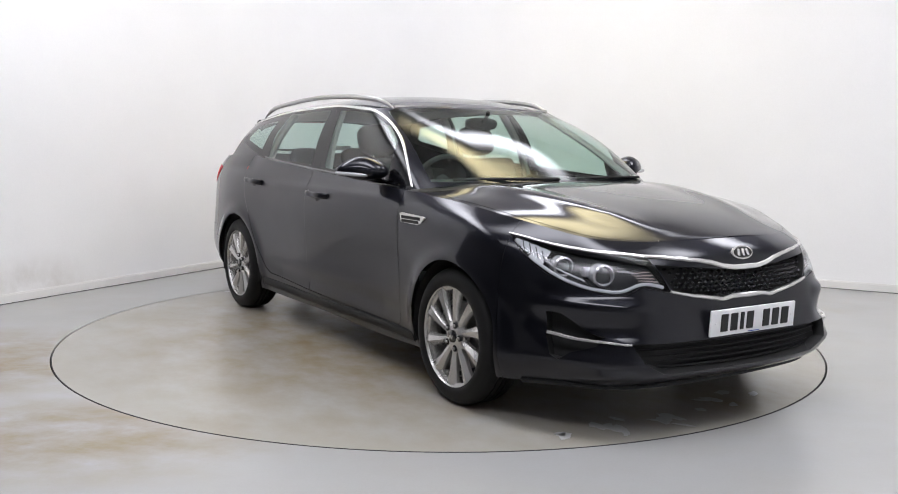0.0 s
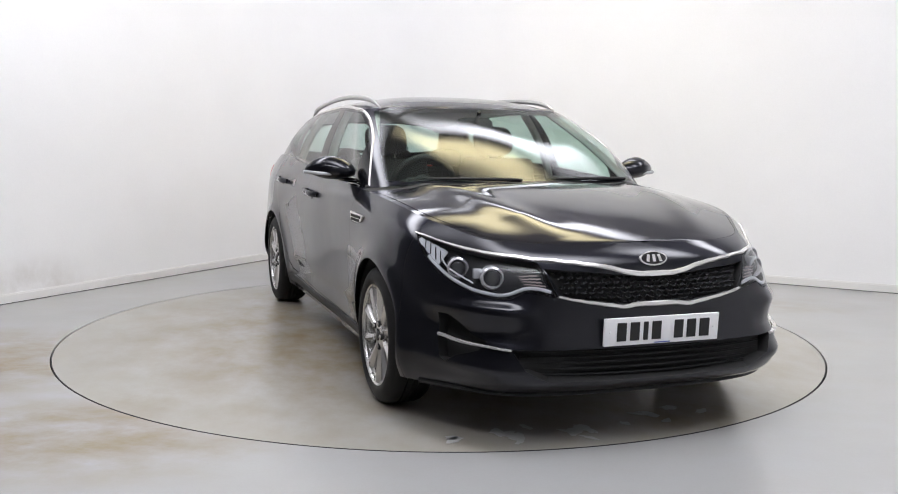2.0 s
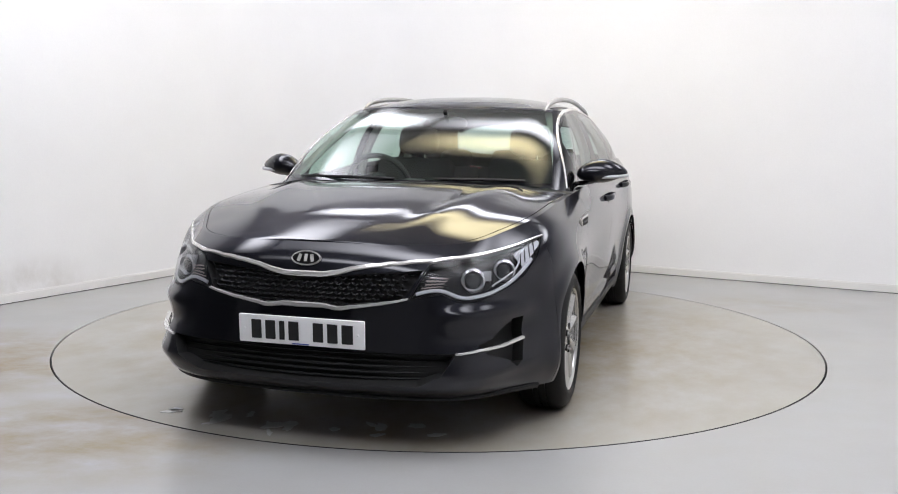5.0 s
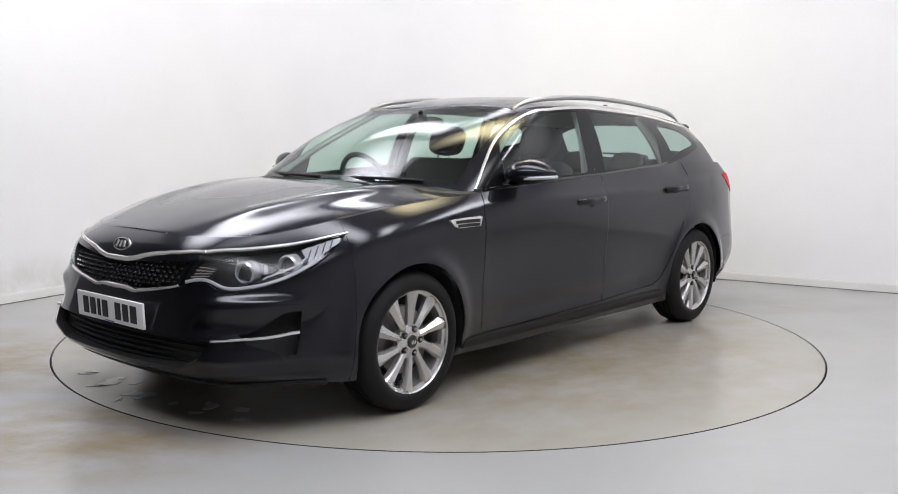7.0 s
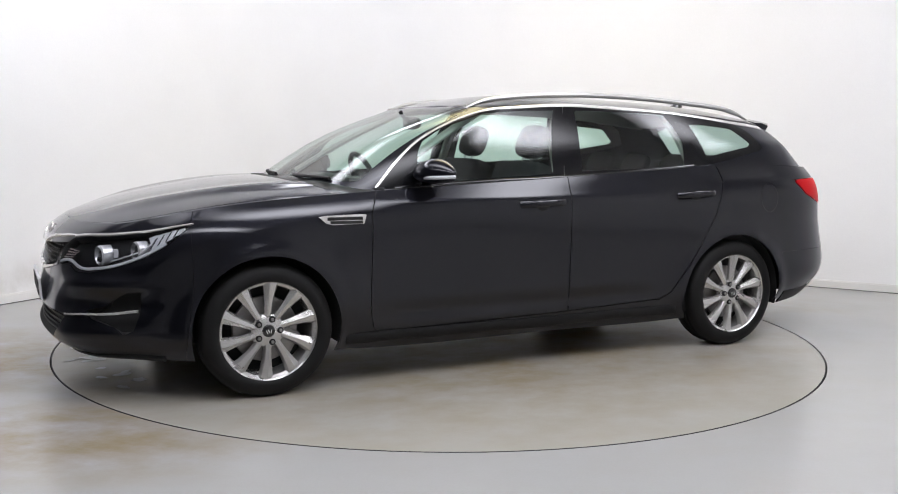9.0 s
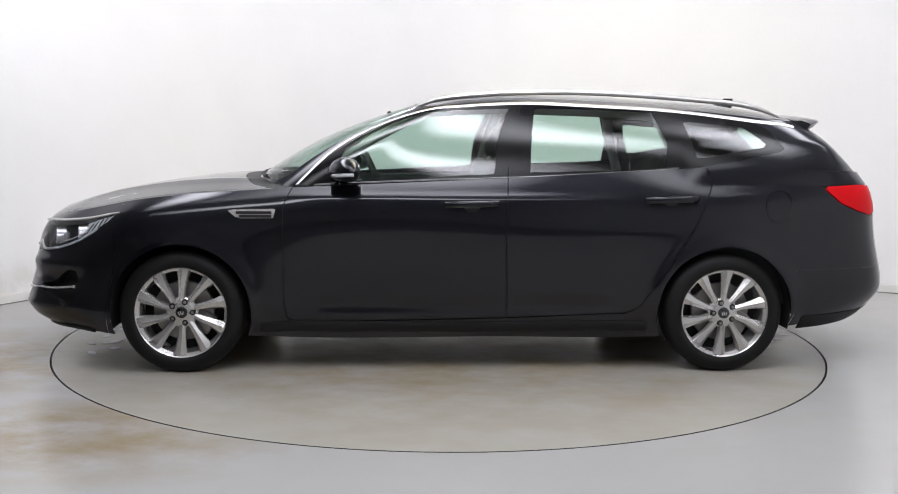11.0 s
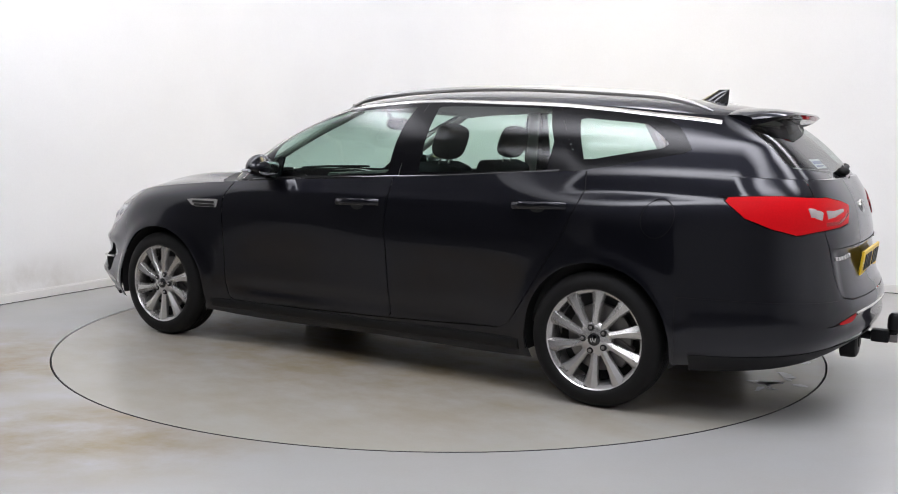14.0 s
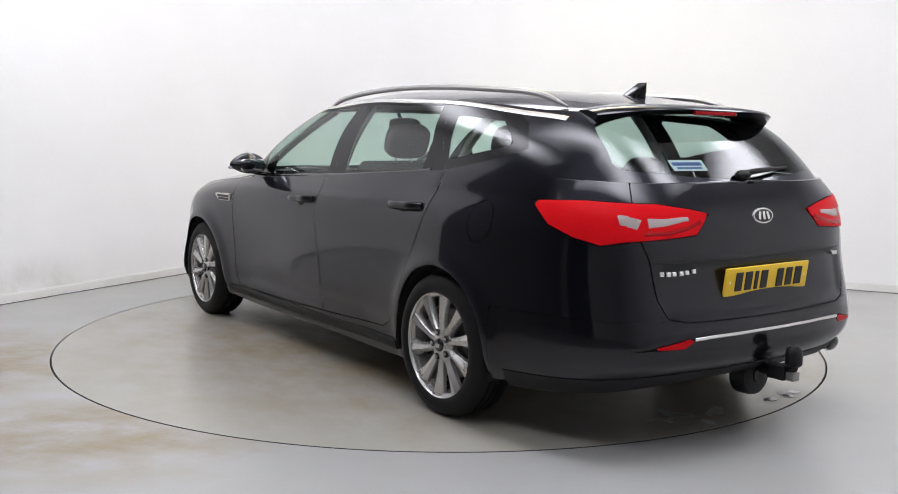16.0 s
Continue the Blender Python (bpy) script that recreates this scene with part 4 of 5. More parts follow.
            part("arch_liner", bm, M_UNDER, car, "dark wheel arch liner")
    bm = box(bmesh.new(), (-1.05, -.82, .19), (.98, .82, .26), 0.02)
    box(bm, (1.0, -.54, .20), (2.12, .54, .30), 0.02)
    box(bm, (-2.38, -.54, .30), (-1.05, .54, .40), 0.02)
    part("underbody", bm, M_UNDER, car, "dark underbody")


def build_front(car, bumper, cuts):
    S = SHELL
    for right in (False, True):
        lens = cuts["head"].mirrored() if right else cuts["head"]
        sgn = -1 if right else 1
        unit = sheet("headlamp", recess(lens, 0.045), M_HOUSING, car, "swept-back headlamp with two round projectors")
        for x, y, z, r in ((2.062, .617, .662, .046), (1.918, .708, .687, .043)):
            way = Vector((0.93, 0.30 * sgn, 0)).normalized()
            m = Matrix.Translation((x - .012, sgn * y, z)) @ way.to_track_quat("Y", "Z").to_matrix().to_4x4()
            bm = lathe(bmesh.new(), [(r * .70, -.05), (r * .72, .010), (r * .86, .022), (r * 1.02, .016), (r * 1.05, -.03)], 32, m)
            part("projector_ring", bm, M_RING, unit, "bright ring")
            bm = blob(bmesh.new(), (0, -.002, 0), (r * .78, .018, r * .78), m)
            part("projector", bm, glass_ball, unit, "clear projector lens")
        bm = box(bmesh.new(), (1.990, sgn * .662 - .016, .655), (2.012, sgn * .662 + .016, .695), .004)
        part("lamp_block", bm, M_RING, unit, "small bright block between the projectors")
        def line(points, w, t, mat, name, label, e=(1, 1)):
            bm = ribbon(bmesh.new(), S, points, w, t, 36, e)
            for v in bm.verts:
                v.co.x -= 0.006
            if right:
                bm.transform(FLIP)
                bmesh.ops.reverse_faces(bm, faces=bm.faces)
            part(name, bm, mat, unit, label)
        line([(1.80, .792, .722), (1.885, .770, .678), (2.03, .69, .617), (2.10, .63, .603), (2.145, .575, .606), (2.165, .53, .630), (2.20, .43, .617)], .013, .002, M_DRL, "day_lamp", "white day running strip")
        line([(1.845, .752, .742), (1.865, .750, .708), (1.915, .735, .678), (2.02, .675, .636)], .006, .001, M_DRL, "lamp_edge", "fine bright edge round the projectors")
        line([(1.722, .808, .786), (1.80, .782, .754), (1.868, .756, .722)], .068, -.006, M_DRL, "side_lamp", "ribbed clear side lamp", (.25, 1))
        for j in range(4):
            x = 1.765 + .030 * j
            line([(x - .010, .800 - .38 * (x - 1.765), .800 - .50 * (x - 1.765)), (x + .012, .796 - .38 * (x - 1.765), .736 - .42 * (x - 1.765))], .004, -.003, M_HOUSING, "lamp_rib", "dark rib")
        for j in range(5):
            line([(2.130 + .008 * j, .535 - .006 * j, .668 - .0085 * j), (2.160 + .009 * j, .470 - .006 * j, .672 - .0105 * j)], .0055, -.010 + .001 * j, M_CLEARLAMP, "indicator", "clear ribbed indicator", (.6, 1))
        sheet("lamp_cover", lens, M_LENS, unit, "clear lamp cover")
    # chrome brows and grille frame
    both("brow_chrome", lambda: ribbon(bmesh.new(), S, [(1.685, .818, .815), (1.82, .748, .790), (1.955, .662, .765), (2.05, .588, .750), (2.14, .48, .737)], .014, .006, 50, (.5, 1.2)), M_CHROME, bumper, "chrome strip over the headlamp")
    both("grille_frame", lambda: ribbon(bmesh.new(), S, [(2.14, .48, .735), (2.19, .34, .722), (2.235, .17, .703), (2.25, .105, .690), (2.255, .06, .688), (2.257, 0.0, .688)], .0175, .010, 50, (.75, 1.25), True), M_CHROME, bumper, "chrome upper grille frame")
    both("grille_frame", lambda: ribbon(bmesh.new(), S, [(2.215, .41, .604), (2.235, .33, .588), (2.262, .19, .567), (2.268, .14, .562), (2.270, .10, .567), (2.270, 0.0, .568)], .016, .010, 50, (.6, 1.3), True), M_CHROME, bumper, "chrome lower grille frame")
    g = cuts["grille"]
    sheet("grille_back", joined([recess(g, .035), recess(g, .035).mirrored()]), M_UNDER, bumper, "dark hollow behind the grille")
    bm = bmesh.new()
    for row in range(7):
        z = .580 + row * .0185
        for k in range(-13, 14):
            y = (k + (0.5 if row % 2 else 0)) * .034
            top = .672 if abs(y) < .11 else min(.705, .672 + (abs(y) - .11) * .16)
            bottom = .578 if abs(y) < .13 else .574 + (abs(y) - .13) * .13
            if not bottom < z < top or abs(y) > .43 - (.705 - z) * .45:
                continue
            (c,), (nn,) = snap(S, [(2.25 - y * y * .5, abs(y), z)])
            p = Vector((c[0] - .010, y, z))
            m = Matrix.Translation(p) @ Matrix.Rotation(-y * 0.7, 4, "Z")
            vs = [bm.verts.new(m @ Vector(q)) for q in ((0, -.0155, .004), (.004, -.006, -.001), (.004, .006, -.001), (0, .0155, .004), (-.012, .0155, .009), (-.012, .006, .004), (-.012, -.006, .004), (-.012, -.0155, .009),
                                                         (-.004, -.0155, -.0005), (-.002, -.006, -.006), (-.002, .006, -.006), (-.004, .0155, -.0005))]
            for f in ((0, 1, 6, 7), (1, 2, 5, 6), (2, 3, 4, 5), (0, 8, 9, 1), (1, 9, 10, 2), (2, 10, 11, 3)):
                bm.faces.new([vs[j] for j in f])
    part("grille_mesh", bm, M_GRILLE, bumper, "gloss black honeycomb grille insert", smooth=False)
    i = cuts["intake"]
    sheet("intake_back", joined([recess(i, .05), recess(i, .05).mirrored()]), M_UNDER, bumper, "dark lower air intake")
    for k in range(5):
        z = .300 + k * .0235
        w = .50 + k * .018
        pts = [(2.288 - .27 * y * y, y, z) for y in np.linspace(-w, w, 9)]
        bm = tube(bmesh.new(), [(p[0] - .016, p[1], p[2]) for p in pts], .0075, 8, .7, n=40)
        part("slat", bm, M_PLASTIC, bumper)
    for right in (False, True):
        f = cuts["fog"].mirrored() if right else cuts["fog"]
        sheet("bumper_pocket", recess(f, .055), M_UNDER, bumper, "dark pocket at the bumper corner")
    both("bumper_blade", lambda: ribbon(bmesh.new(), S, [(1.93, .795, .424), (2.0, .76, .418), (2.10, .685, .408), (2.192, .582, .397)], .012, .012, 30, (1.2, .8)), M_CHROME, bumper, "thin chrome blade")
    both("lower_lip", lambda: ribbon(bmesh.new(), S, [(1.80, .80, .212), (1.95, .72, .215), (2.08, .585, .214), (2.165, .35, .212), (2.19, 0, .212)], .025, .010, 40, (1, 1), True), M_PLASTIC, bumper, "matt black lower lip")
    # number plate with plain bars
    number_plate(car, Matrix.Translation((2.300, .008, .470)) @ Matrix.Rotation(radians(3), 4, "Y") @ Matrix.Rotation(radians(90), 4, "Z"), M_PLATE_W, "white front number plate with dark bars")
    # oval badge
    badge(bumper, Matrix.Translation((2.226, 0, .741)) @ Matrix.Rotation(radians(-22), 4, "Y") @ Matrix.Rotation(radians(90), 4, "Z"), .062, .030)


def number_plate(car, m, mat, label):
    """A plate in its own x (along) and z (up), facing -y, with bars where the marks are."""
    bm = box(bmesh.new(), (-.26, -.006, -.0555), (.26, .006, .0555), .005, m)
    plate = part("number_plate", bm, mat, car, label)
    x = -.205
    for k, w in enumerate((.042, .042, .022, .042, 0, .042, .042, .046)):
        if w:
            part("plate_bar", box(bmesh.new(), (x, -.0100, -.037), (x + w, -.005, .037), .002, m, 1), M_INK, plate, smooth=False)
        x += (w or .026) + .0165
    part("plate_line", box(bmesh.new(), (-.035, -.0080, -.0515), (.035, -.005, -.0475), 0, m), M_BLUEINK, plate, smooth=False)
    for q in (-.235, .235):
        bm = blob(bmesh.new(), (q, -.006, .0), (.005, .0025, .005), m, seg=10)
        part("plate_screw", bm, M_PLATE_W, plate)


def badge(parent, m, rx, rz):
    """An oval badge in its own x and z, facing -y, with three plain marks."""
    n = 36
    oval = [(rx * math.cos(k * 2 * math.pi / n), rz * math.sin(k * 2 * math.pi / n)) for k in range(n)]
    turn = m @ Matrix.Rotation(radians(90), 4, "X")
    ob = part("badge", slab(bmesh.new(), oval, .008, turn), M_CHROME, parent, "oval chrome badge with plain marks")
    part("badge_field", slab(bmesh.new(), [(x * .88, y * .80) for x, y in oval], .010, turn), M_TRIMBLACK, ob)
    for q, lean in ((-.026, 14), (0.0, 0), (.026, -14)):
        part("badge_mark", box(bmesh.new(), (-.0065, -.012, -rz * .5), (.0065, -.009, rz * .5), 0, m @ Matrix.Translation((q * rx / .062, 0, 0)) @ Matrix.Rotation(radians(lean), 4, "Y")), M_CHROME, ob, smooth=False)


def build_rear(car, rbumper, hatch, cuts):
    S = SHELL
    for right in (False, True):
        sgn = -1 if right else 1
        a, b = cuts["tail_out"], cuts["tail_in"]
        if right:
            a, b = a.mirrored(), b.mirrored()
        lamp = sheet("tail_lamp", joined([a.moved(.004), recess(a, .02)]), M_RED, car, "long red tail lamp")
        inner = sheet("tail_lamp_inner", joined([b.moved(.004), recess(b, .02)]), M_RED, hatch, "red tail lamp on the tailgate")

        def line(points, w, mat, name, parent, e):
            bm = ribbon(bmesh.new(), S, points, w, .0052, 24, e)
            if right:
                bm.transform(FLIP)
                bmesh.ops.reverse_faces(bm, faces=bm.faces)
            part(name, bm, mat, parent)
        line([(-2.265, .675, .908), (-2.325, .628, .898)], .046, M_CLEARLAMP, "clear_lens", lamp, (1, 1))
        line([(-2.345, .600, .902), (-2.38, .49, .912), (-2.388, .42, .918)], .042, M_CLEARLAMP, "clear_lens", inner, (1.05, .45))
        line([(-2.345, .615, .862), (-2.39, .47, .875), (-2.395, .36, .905)], .020, M_REDDEEP, "lens_band", inner, (1, 1))
        r = cuts["reflector"].mirrored() if right else cuts["reflector"]
        sheet("reflector", r.moved(.003), M_RED, rbumper, "slim red bumper reflector")
    both("bumper_strip", lambda: ribbon(bmesh.new(), S, [(-2.466, .452, .474), (-2.485, .25, .478), (-2.495, 0, .480)], .013, .006, 30, (1, 1), True), M_CHROME, rbumper, "satin chrome bumper strip")
    both("diffuser_lip", lambda: ribbon(bmesh.new(), S, [(-1.86, .855, .262), (-2.10, .775, .275), (-2.28, .66, .295), (-2.41, .36, .318), (-2.435, 0, .325)], .09, .006, 40), M_PLASTIC, rbumper, "matt black lower bumper")
    number_plate(car, Matrix.Translation((-2.452, .018, .672)) @ Matrix.Rotation(radians(-7), 4, "Y") @ Matrix.Rotation(radians(-90), 4, "Z"), M_PLATE_Y, "yellow rear number plate with dark bars")
    badge(hatch, Matrix.Translation((-2.400, 0, .915)) @ Matrix.Rotation(radians(12), 4, "Y") @ Matrix.Rotation(radians(-90), 4, "Z"), .062, .032)
    # plain bars for the model name and the small emblem
    for k in range(6):
        (c,), (n,) = snap(S, [(-2.40, .563 - k * .029, .717)])
        m = Matrix.Translation(c) @ Vector(n).to_track_quat("-Y", "Z").to_matrix().to_4x4()
        part("name_bar", box(bmesh.new(), (-.009, -.004, -.008), (.009, .004, .008), .001, m, 1), M_CHROME, hatch, smooth=False)
    for k in range(2):
        (c,), (n,) = snap(S, [(-2.40, .505 + k * .035, .735)])
        c, n = c * (1, -1, 1), n * (1, -1, 1)
        m = Matrix.Translation(c) @ Vector(n).to_track_quat("-Y", "Z").to_matrix().to_4x4()
        part("emblem_bar", box(bmesh.new(), (-.014, -.004, -.008), (.014, .004, .008), .001, m, 1), M_CHROME, hatch, smooth=False)
    # crease across the tailgate over the plate: its shade as a thin black strip
    both("crease_shade", lambda: ribbon(bmesh.new(), S, [(-2.372, .588, .757), (-2.42, .3, .757), (-2.435, 0, .757)], .005, .002, 30), M_GAP, hatch)
    # roof spoiler
    bm = bmesh.new()
    rows = []
    for i in range(25):
        y = -.54 + i * 1.08 / 24
        q = abs(y) / .54
        x0, z0 = -1.90, 1.372 - .045 * q ** 2.6
        x1, z1 = -2.150 + .14 * q ** 5, 1.340 - .030 * q ** 4
        rows.append([bm.verts.new(v) for v in ((x0, y, z0), ((x0 + x1) / 2, y, (z0 + z1) / 2 + .008), (x1 + .01, y, z1 + .004), (x1, y, z1 - .006), (x1 + .02, y, z1 - .022 - .012 * q ** 8), (x0 - .05, y * .98, z0 - .055 - .03 * q ** 8))])
    for one, two in zip(rows, rows[1:]):
        for j in range(6):
            bm.faces.new((one[j], one[(j + 1) % 6], two[(j + 1) % 6], two[j]))
    bm.faces.new(rows[0][::-1])
    bm.faces.new(rows[-1])
    bmesh.ops.recalc_face_normals(bm, faces=bm.faces)
    spoiler = part("roof_spoiler", bm, M_PAINT, hatch, "black roof spoiler over the rear window")
    part("brake_lamp", box(bmesh.new(), (-2.156, -.13, 1.314), (-2.138, .13, 1.330), .003), M_REDDEEP, spoiler, "slim red high brake lamp")
    # rear wiper
    bm = tube(bmesh.new(), [(-2.305, .03, 1.075), (-2.315, -.06, 1.088), (-2.298, -.20, 1.095), (-2.27, -.33, 1.10)], lambda t: .014 - .008 * t, 8)
    blob(bm, (-2.315, .02, 1.073), (.03, .035, .022), seg=14)
    part("rear_wiper", bm, M_PLASTIC, hatch, "black rear wiper")
    # sticker in the rear window, plain shapes
    (c,), (n,) = snap(CABIN, [(-2.24, .27, 1.11)])
    m = Matrix.Translation(c - n * .004) @ Vector(n).to_track_quat("-Y", "Z").to_matrix().to_4x4()
    st = part("window_sticker", box(bmesh.new(), (-.095, -.001, -.028), (.095, .001, .028), 0, m), M_PLATE_W, hatch, "white window sticker with blue bars", smooth=False)
    part("sticker_bar", box(bmesh.new(), (-.085, -.0018, -.002), (.080, -.0008, .016), 0, m), M_BLUEINK, st, smooth=False)
    part("sticker_bar", box(bmesh.new(), (-.070, -.0018, -.019), (.070, -.0008, -.010), 0, m), M_BLUEINK, st, smooth=False)
    # tow bar
    bm = tube(bmesh.new(), [(-2.36, 0, .300), (-2.45, 0, .302), (-2.54, 0, .306), (-2.575, 0, .325), (-2.58, 0, .36)], .021, 12, n=20)
    tow = part("tow_bar", bm, M_PLASTIC, car, "black tow bar with a capped ball")
    bm = lathe(bmesh.new(), [(.001, .052), (.018, .050), (.029, .038), (.033, .018), (.033, -.022), (.026, -.030)], 24, Matrix.Translation((-2.58, 0, .368)) @ Matrix.Rotation(radians(90), 4, "X"))
    bmesh.ops.recalc_face_normals(bm, faces=bm.faces)
    part("ball_cap", bm, M_PLASTIC, tow, "rounded black cap over the tow ball")
    part("tow_bracket", box(bmesh.new(), (-2.56, -.03, .275), (-2.48, .03, .335), .010), M_PLASTIC, tow)
    part("tow_tag", box(bmesh.new(), (-2.596, -.022, .280), (-2.562, .022, .316), .004), M_STEEL, tow, "small bare metal tag")
    bm = lathe(bmesh.new(), [(.001, .004), (.030, .006), (.034, 0), (.066, 0), (.080, -.008), (.086, -.024), (.086, -.075), (.001, -.08)], 40, Matrix.Translation((-2.43, .012, .272)) @ Matrix.Rotation(radians(90), 4, "Z"))
    bmesh.ops.recalc_face_normals(bm, faces=bm.faces)
    part("tow_socket", bm, M_PLASTIC, tow, "round black trailer socket")
    # exhaust tip on the right
    m = Matrix.Translation((-2.412, -.520, .338)) @ Matrix.Rotation(radians(90), 4, "Z") @ Matrix.Diagonal((1.30, 1, .85, 1))
    bm = lathe(bmesh.new(), [(.035, -.06), (.0365, .0), (.0385, .003), (.041, .0), (.041, -.03)], 32, m)
    bmesh.ops.recalc_face_normals(bm, faces=bm.faces)
    ex = part("exhaust_tip", bm, M_CHROME, car, "oval chrome exhaust tip")
    part("exhaust_hole", lathe(bmesh.new(), [(.001, -.03), (.036, -.03)], 24, m), M_UNDER, ex)


def build_top(car, body, doors1, cuts):
    # roof rails
    def rail():
        bm = tube(bmesh.new(), [(.190, .553, 1.366), (.12, .556, 1.396), (-.05, .560, 1.430), (-.45, .562, 1.457), (-1.0, .558, 1.452), (-1.45, .548, 1.424), (-1.72, .54, 1.384), (-1.83, .536, 1.342)], lambda t: .0145 * min(1, .35 + 9 * min(t, 1 - t)), 8, 1.0, n=60)
        return bm
    both("roof_rail", rail, M_RAIL, car, "silver roof rail")
    # shark fin aerial
    bm = bmesh.new()
    rows = []
    for t in np.linspace(0, 1, 9):
        x0, x1, h, w = -1.555 - .150 * t ** .8, -1.755 - .004 * t, 1.392 + .074 * t, .032 * (1 - t) ** .7 + .003
        row = []
        for k in range(12):
            a = k * math.pi / 6
            row.append(bm.verts.new(((x0 + x1) / 2 + (x0 - x1) / 2 * math.cos(a), w * math.sin(a), h)))
        rows.append(row)
    for one, two in zip(rows, rows[1:]):
        for k in range(12):
            bm.faces.new((one[k], one[(k + 1) % 12], two[(k + 1) % 12], two[k]))
    bm.faces.new(rows[-1])
    bmesh.ops.recalc_face_normals(bm, faces=bm.faces)
    part("aerial_fin", bm, M_TRIMBLACK, car, "black shark fin aerial")
    # wing mirrors
    for k, door in enumerate(doors1):

        def finish(bm):
            if k:
                bm.transform(FLIP)
                bmesh.ops.reverse_faces(bm, faces=bm.faces)
            return bm
        bm = bmesh.new()
        made = bmesh.ops.create_uvsphere(bm, u_segments=28, v_segments=18, radius=1)
        for v in made["verts"]:
            x, y, z = v.co
            x = x * (.090 if x > 0 else .070)
            w = 1 - .38 * max(y, 0) ** 1.6
            v.co = (x * w + .53 - .035 * y, y * .130 + .928, z * (.078 if z > 0 else .048) * w + 1.030 + .006 * y)
        mirror = part("wing_mirror", finish(bm), M_PAINT, door, "glossy black wing mirror")
        bm = tube(bmesh.new(), [(.603, .88, 1.015), (.596, .96, 1.015), (.560, 1.03, 1.019), (.49, 1.056, 1.022)], .009, 8, 1.0)
        part("indicator_strip", finish(bm), M_DRL, mirror, "clear indicator strip")
        bm = tube(bmesh.new(), [(.56, .79, .978), (.555, .83, .980), (.54, .90, .992)], lambda t: .030 - .006 * t, 10, .45)
        part("mirror_arm", finish(bm), M_TRIMBLACK, mirror)
        bm = blob(bmesh.new(), (.468, .925, 1.034), (.003, .080, .038), power=.55)
        part("mirror_glass", finish(bm), M_BULB, mirror, "mirror glass")
        bm = slab(bmesh.new(), [(.70, .962), (.52, .962), (.52, 1.09), (.56, 1.085)], .012, Matrix.Translation((0, .795, 0)) @ Matrix.Rotation(radians(90), 4, "X"))
        for v in bm.verts:
            v.co.y -= (v.co.z - .95) * .40
        part("mirror_base", finish(bm), M_TRIMBLACK, door, "black corner panel behind the mirror")
        # side vent on the wing
        (c,), _ = snap(SHELL, [(1.0, .90, .815)])
        out = [(1.125, .833), (1.10, .838), (.905, .844), (.888, .840), (.900, .797), (1.06, .795), (1.09, .803)]
        bm = slab(bmesh.new(), out, .010, Matrix.Translation((0, c[1] + .008, 0)) @ Matrix.Rotation(radians(90), 4, "X"))
        vent = part("wing_vent", finish(bm), M_CHROME, car, "chrome wing vent with dark slots")
        for z0, x0 in ((.824, 1.075), (.806, 1.060)):
            bm = box(bmesh.new(), (.908, c[1] + .000, z0 - .0075), (x0 + .01, c[1] + .0105, z0 + .0075), .002)
            part("vent_slot", finish(bm), M_UNDER, vent, smooth=False)
    # front wipers
    for y0, y1 in ((-.05, -.62), (.60, .10)):
        bm = tube(bmesh.new(), [(1.06 - .25 * y0 * y0, y0, 1.0), (1.055 - .2 * ((y0 + y1) / 2) ** 2, (y0 + y1) / 2, 1.004), (1.02 - .25 * y1 * y1, y1, 1.0)], .008, 8)
        part("wiper", bm, M_PLASTIC, car, "black windscreen wiper")


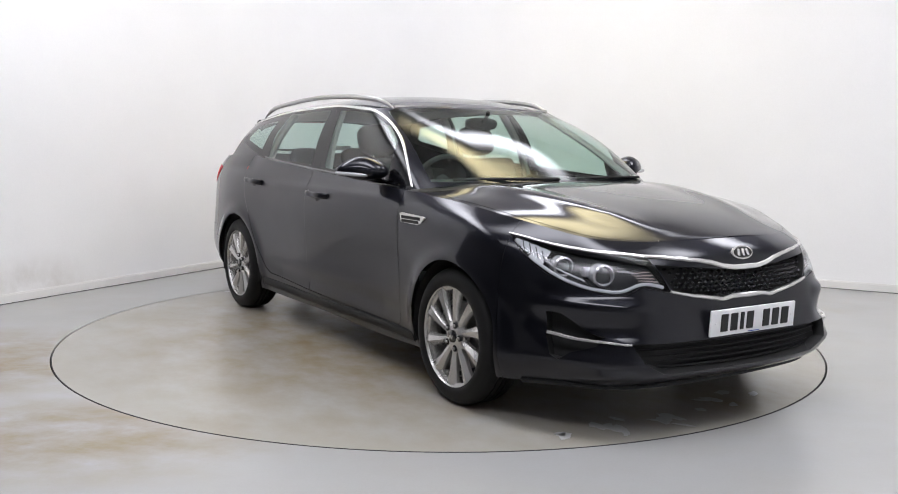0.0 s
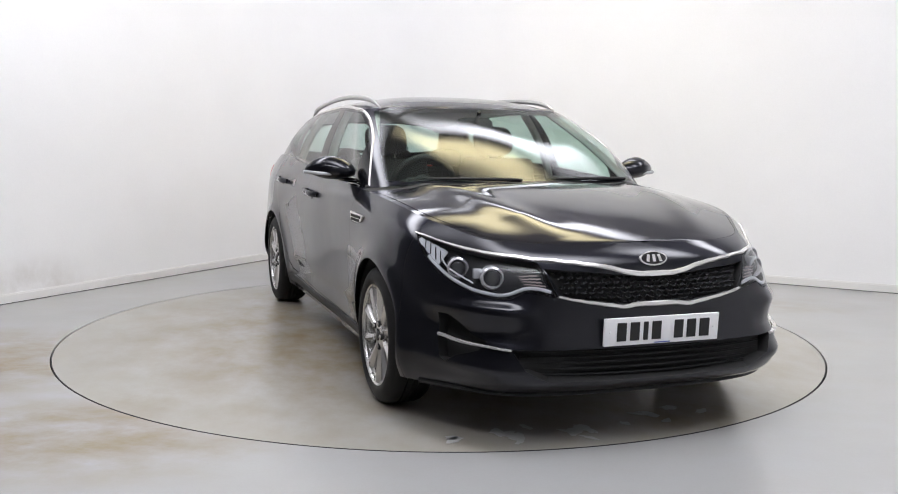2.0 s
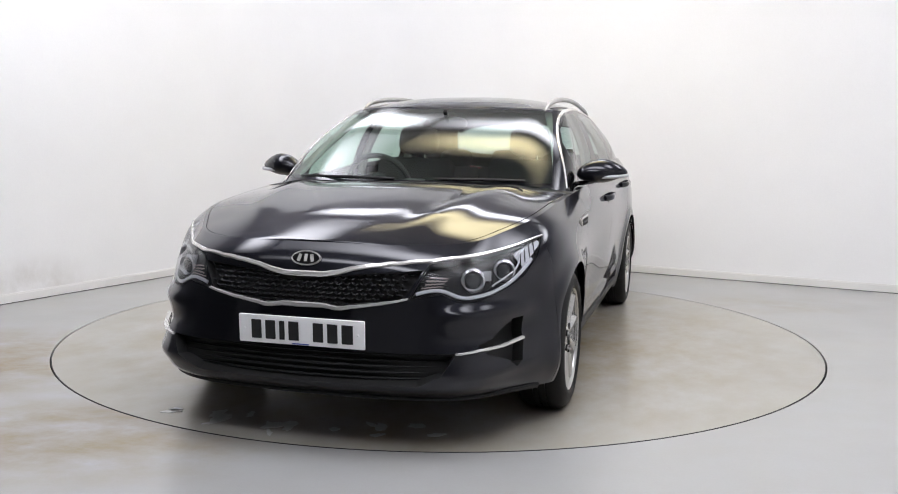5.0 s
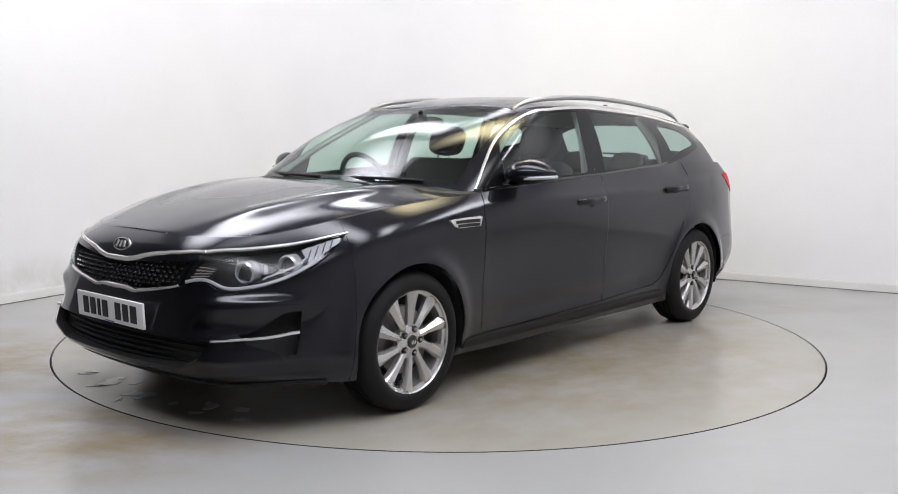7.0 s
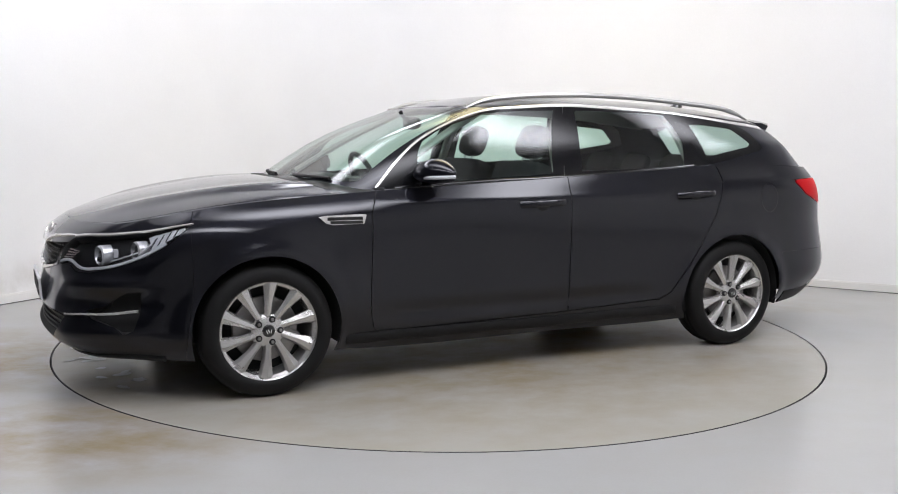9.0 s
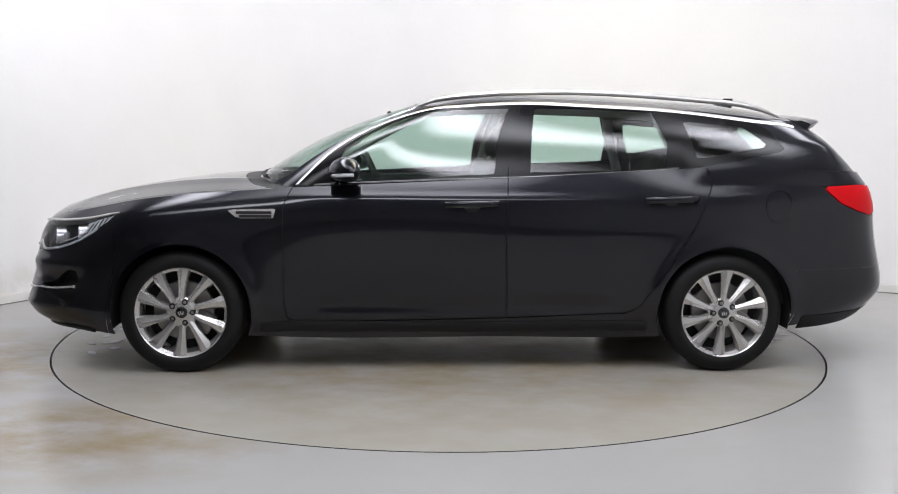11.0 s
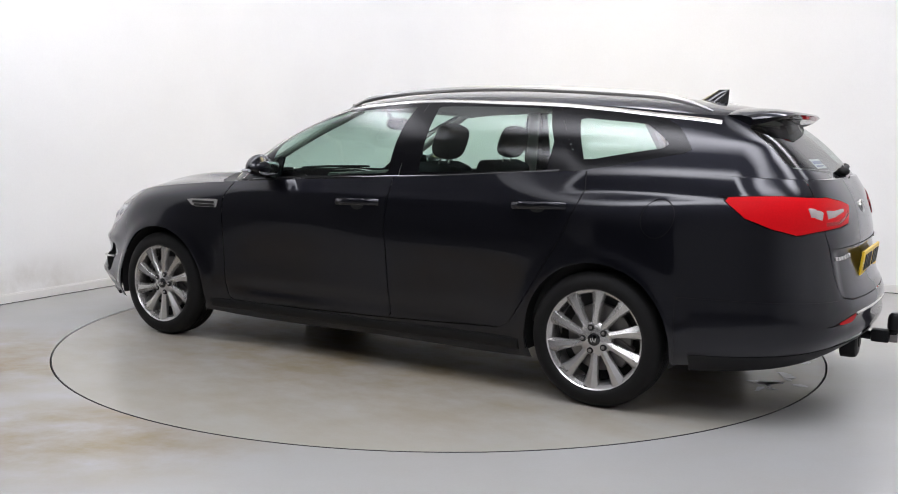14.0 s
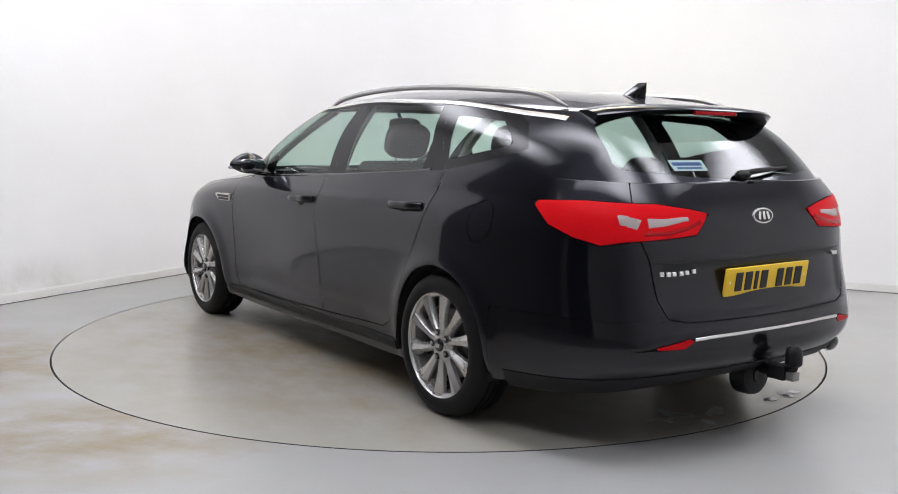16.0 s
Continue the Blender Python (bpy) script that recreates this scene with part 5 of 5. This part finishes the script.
def build_inside(car):
    bm = box(bmesh.new(), (-2.2, -.74, .28), (.95, .74, .34))
    box(bm, (-2.28, -.60, .34), (-1.62, .60, .86), .02)
    part("cabin_tub", bm, M_DASH, car, "dark cabin floor and load bay cover", smooth=False)
    for sgn in (1, -1):
        bm = box(bmesh.new(), (-2.1, -.03, .34), (.80, .03, .965), .012, Matrix.Translation((0, sgn * .765, 0)))
        part("door_lining", bm, M_DASH, car, "dark door lining")
    # headliner just under the roof
    G = CABIN.P[-1][1:-1]
    bm = bmesh.new()
    rows = []
    for p in G[::6]:
        rows.append([bm.verts.new((p[0] - .02, t * (p[1] - .02), p[2] - .028 + .03 * (1 - t * t))) for t in np.linspace(-1, 1, 11)])
    for one, two in zip(rows, rows[1:]):
        for j in range(10):
            bm.faces.new((one[j], one[j + 1], two[j + 1], two[j]))
    part("headliner", bm, M_LINER, car, "pale cloth headliner")
    # dashboard
    bm = box(bmesh.new(), (.50, -.73, .62), (.86, .73, .945), .06, seg=4)
    box(bm, (.56, -.56, .92), (.72, -.20, .985), .03, seg=3)
    box(bm, (.60, -.14, .90), (.70, .14, .985), .02)
    dash = part("dashboard", bm, M_DASH, car, "dark moulded dashboard")
    # steering wheel, right-hand drive
    m = Matrix.Translation((.40, -.37, .935)) @ Matrix.Rotation(radians(-66), 4, "Y")
    bm = bmesh.new()
    rows = []
    for k in range(40):
        a = k * 2 * math.pi / 40
        rows.append([bm.verts.new(m @ Vector(((.185 + .016 * math.cos(b)) * math.cos(a), (.185 + .016 * math.cos(b)) * math.sin(a), .016 * math.sin(b)))) for b in [j * math.pi / 4 for j in range(8)]])
    for k in range(40):
        one, two = rows[k], rows[(k + 1) % 40]
        for j in range(8):
            bm.faces.new((one[j], two[j], two[(j + 1) % 8], one[(j + 1) % 8]))
    blob(bm, (0, 0, .0), (.075, .06, .03), m)
    box(bm, (-.02, -.18, -.01), (.02, .18, .01), .005, m)
    box(bm, (-.18, -.02, -.01), (0, .02, .01), .005, m)
    part("steering_wheel", bm, M_DASH, car, "dark steering wheel")
    # rear-view mirror
    bm = blob(bmesh.new(), (.255, 0, 1.292), (.022, .115, .038), power=.75)
    tube(bm, [(.28, 0, 1.30), (.32, 0, 1.345), (.33, 0, 1.36)], .012, 8)
    part("rear_view_mirror", bm, M_PLASTIC, car, "dark rear-view mirror")
    for y in (-.38, .38):
        bm = slab(bmesh.new(), [(-.17, -.055), (.17, -.055), (.17, .055), (-.17, .055)], .014, Matrix.Translation((.13, y, 1.365)) @ Matrix.Rotation(radians(90), 4, "Z") @ Matrix.Rotation(radians(-12), 4, "X"))
        part("sun_visor", bm, M_LINER, car, "pale sun visor")

    def seat(x, y, wide, top, rake):
        m = Matrix.Translation((x, y, .55)) @ Matrix.Rotation(radians(-rake), 4, "Y")
        bm = bmesh.new()
        box(bm, (-.07, -wide / 2, 0), (.07, wide / 2, top - .55), .05, m, 4)
        box(bm, (-.02, -wide / 2, -.10), (.50, wide / 2, .06), .05, Matrix.Translation((x, y, .55)), 4)
        root = part("seat", bm, M_FABRIC, car, "charcoal cloth seat")
        return root, m

    for y in (-.37, .37):
        root, m = seat(-.12, y, .50, 1.10, 20)
        up = 1.10 - .55
        bm = blob(bmesh.new(), (.0, 0, up + .13), (.052, .135, .098), m, .62, 24)
        part("headrest", bm, M_FABRIC, root, "padded headrest")
        for q in (-.05, .05):
            part("headrest_post", tube(bmesh.new(), [m @ Vector((0, q, up - .02)), m @ Vector((0, q, up + .09))], .006, 8), M_CHROME, root, "chrome post")
    for y in (-.40, 0, .40):
        root, m = seat(-1.16, y, .42, 1.02, 24)
        bm = blob(bmesh.new(), (0, 0, 1.02 - .55 + .075), (.045, .125, .075), m, .62, 24)
        part("headrest", bm, M_FABRIC, root, "padded headrest")
    # B and C pillar linings
    for sgn in (1, -1):
        for pts in ([(-.28, .76, .95), (-.33, .69, 1.2), (-.38, .60, 1.375)], [(-1.24, .755, 1.0), (-1.17, .69, 1.2), (-1.12, .59, 1.355)]):
            bm = tube(bmesh.new(), [(x, sgn * y, z) for x, y, z in pts], .035, 8, .7, n=10)
            part("pillar_lining", bm, M_LINER, car, "pale pillar lining")
        bm = tube(bmesh.new(), [(.74, sgn * .735, .99), (.45, sgn * .665, 1.17), (.10, sgn * .565, 1.355)], .03, 8, .6, n=14)
        part("pillar_lining", bm, M_LINER, car, "pale pillar lining")


glass_ball = material("projector lens", (0.06, 0.062, 0.065), 0.06, coat=1.0)
M_RING = material("projector ring", (0.58, 0.58, 0.60), 0.18, metal=0.5)
build_room()
TABLE = build_turntable()
CAR, BUMPER, RBUMPER, HATCH, BODY, DOORS, CUTS = build_car()
build_wheels(CAR)
build_front(CAR, BUMPER, CUTS)
build_rear(CAR, RBUMPER, HATCH, CUTS)
build_top(CAR, BODY, DOORS, CUTS)
build_inside(CAR)


# ---- what moves: the turntable turns, and the car on it ----
def motions():
    turns = [(0.0, -58.11), (0.5, -58.85), (1.0, -61.21), (1.5, -64.95), (2.0, -70.65), (2.5, -76.40), (3.0, -82.45), (3.5, -88.35), (4.0, -94.40),
             (4.5, -100.30), (5.0, -106.28), (5.2, -108.72), (7.3, -134.0), (7.5, -136.30), (8.0, -142.36), (8.5, -148.24), (9.0, -154.20), (9.2, -156.55),
             (11.3, -180.52), (11.5, -182.80), (12.0, -188.65), (12.5, -194.40), (13.0, -200.15), (13.5, -205.95), (14.0, -211.75), (14.5, -217.50),
             (15.0, -223.35), (15.5, -229.15), (16.0, -235.16)]
    walk(TABLE, [(t, pose(0, 0, 0, 0, 0, a)) for t, a in turns])
    rows = []
    for t, a in turns:
        c, s = math.cos(radians(a)), math.sin(radians(a))
        rows.append((t, pose(-s * ASIDE, c * ASIDE, 0, 0, 0, a)))
    walk(CAR, rows)


motions()
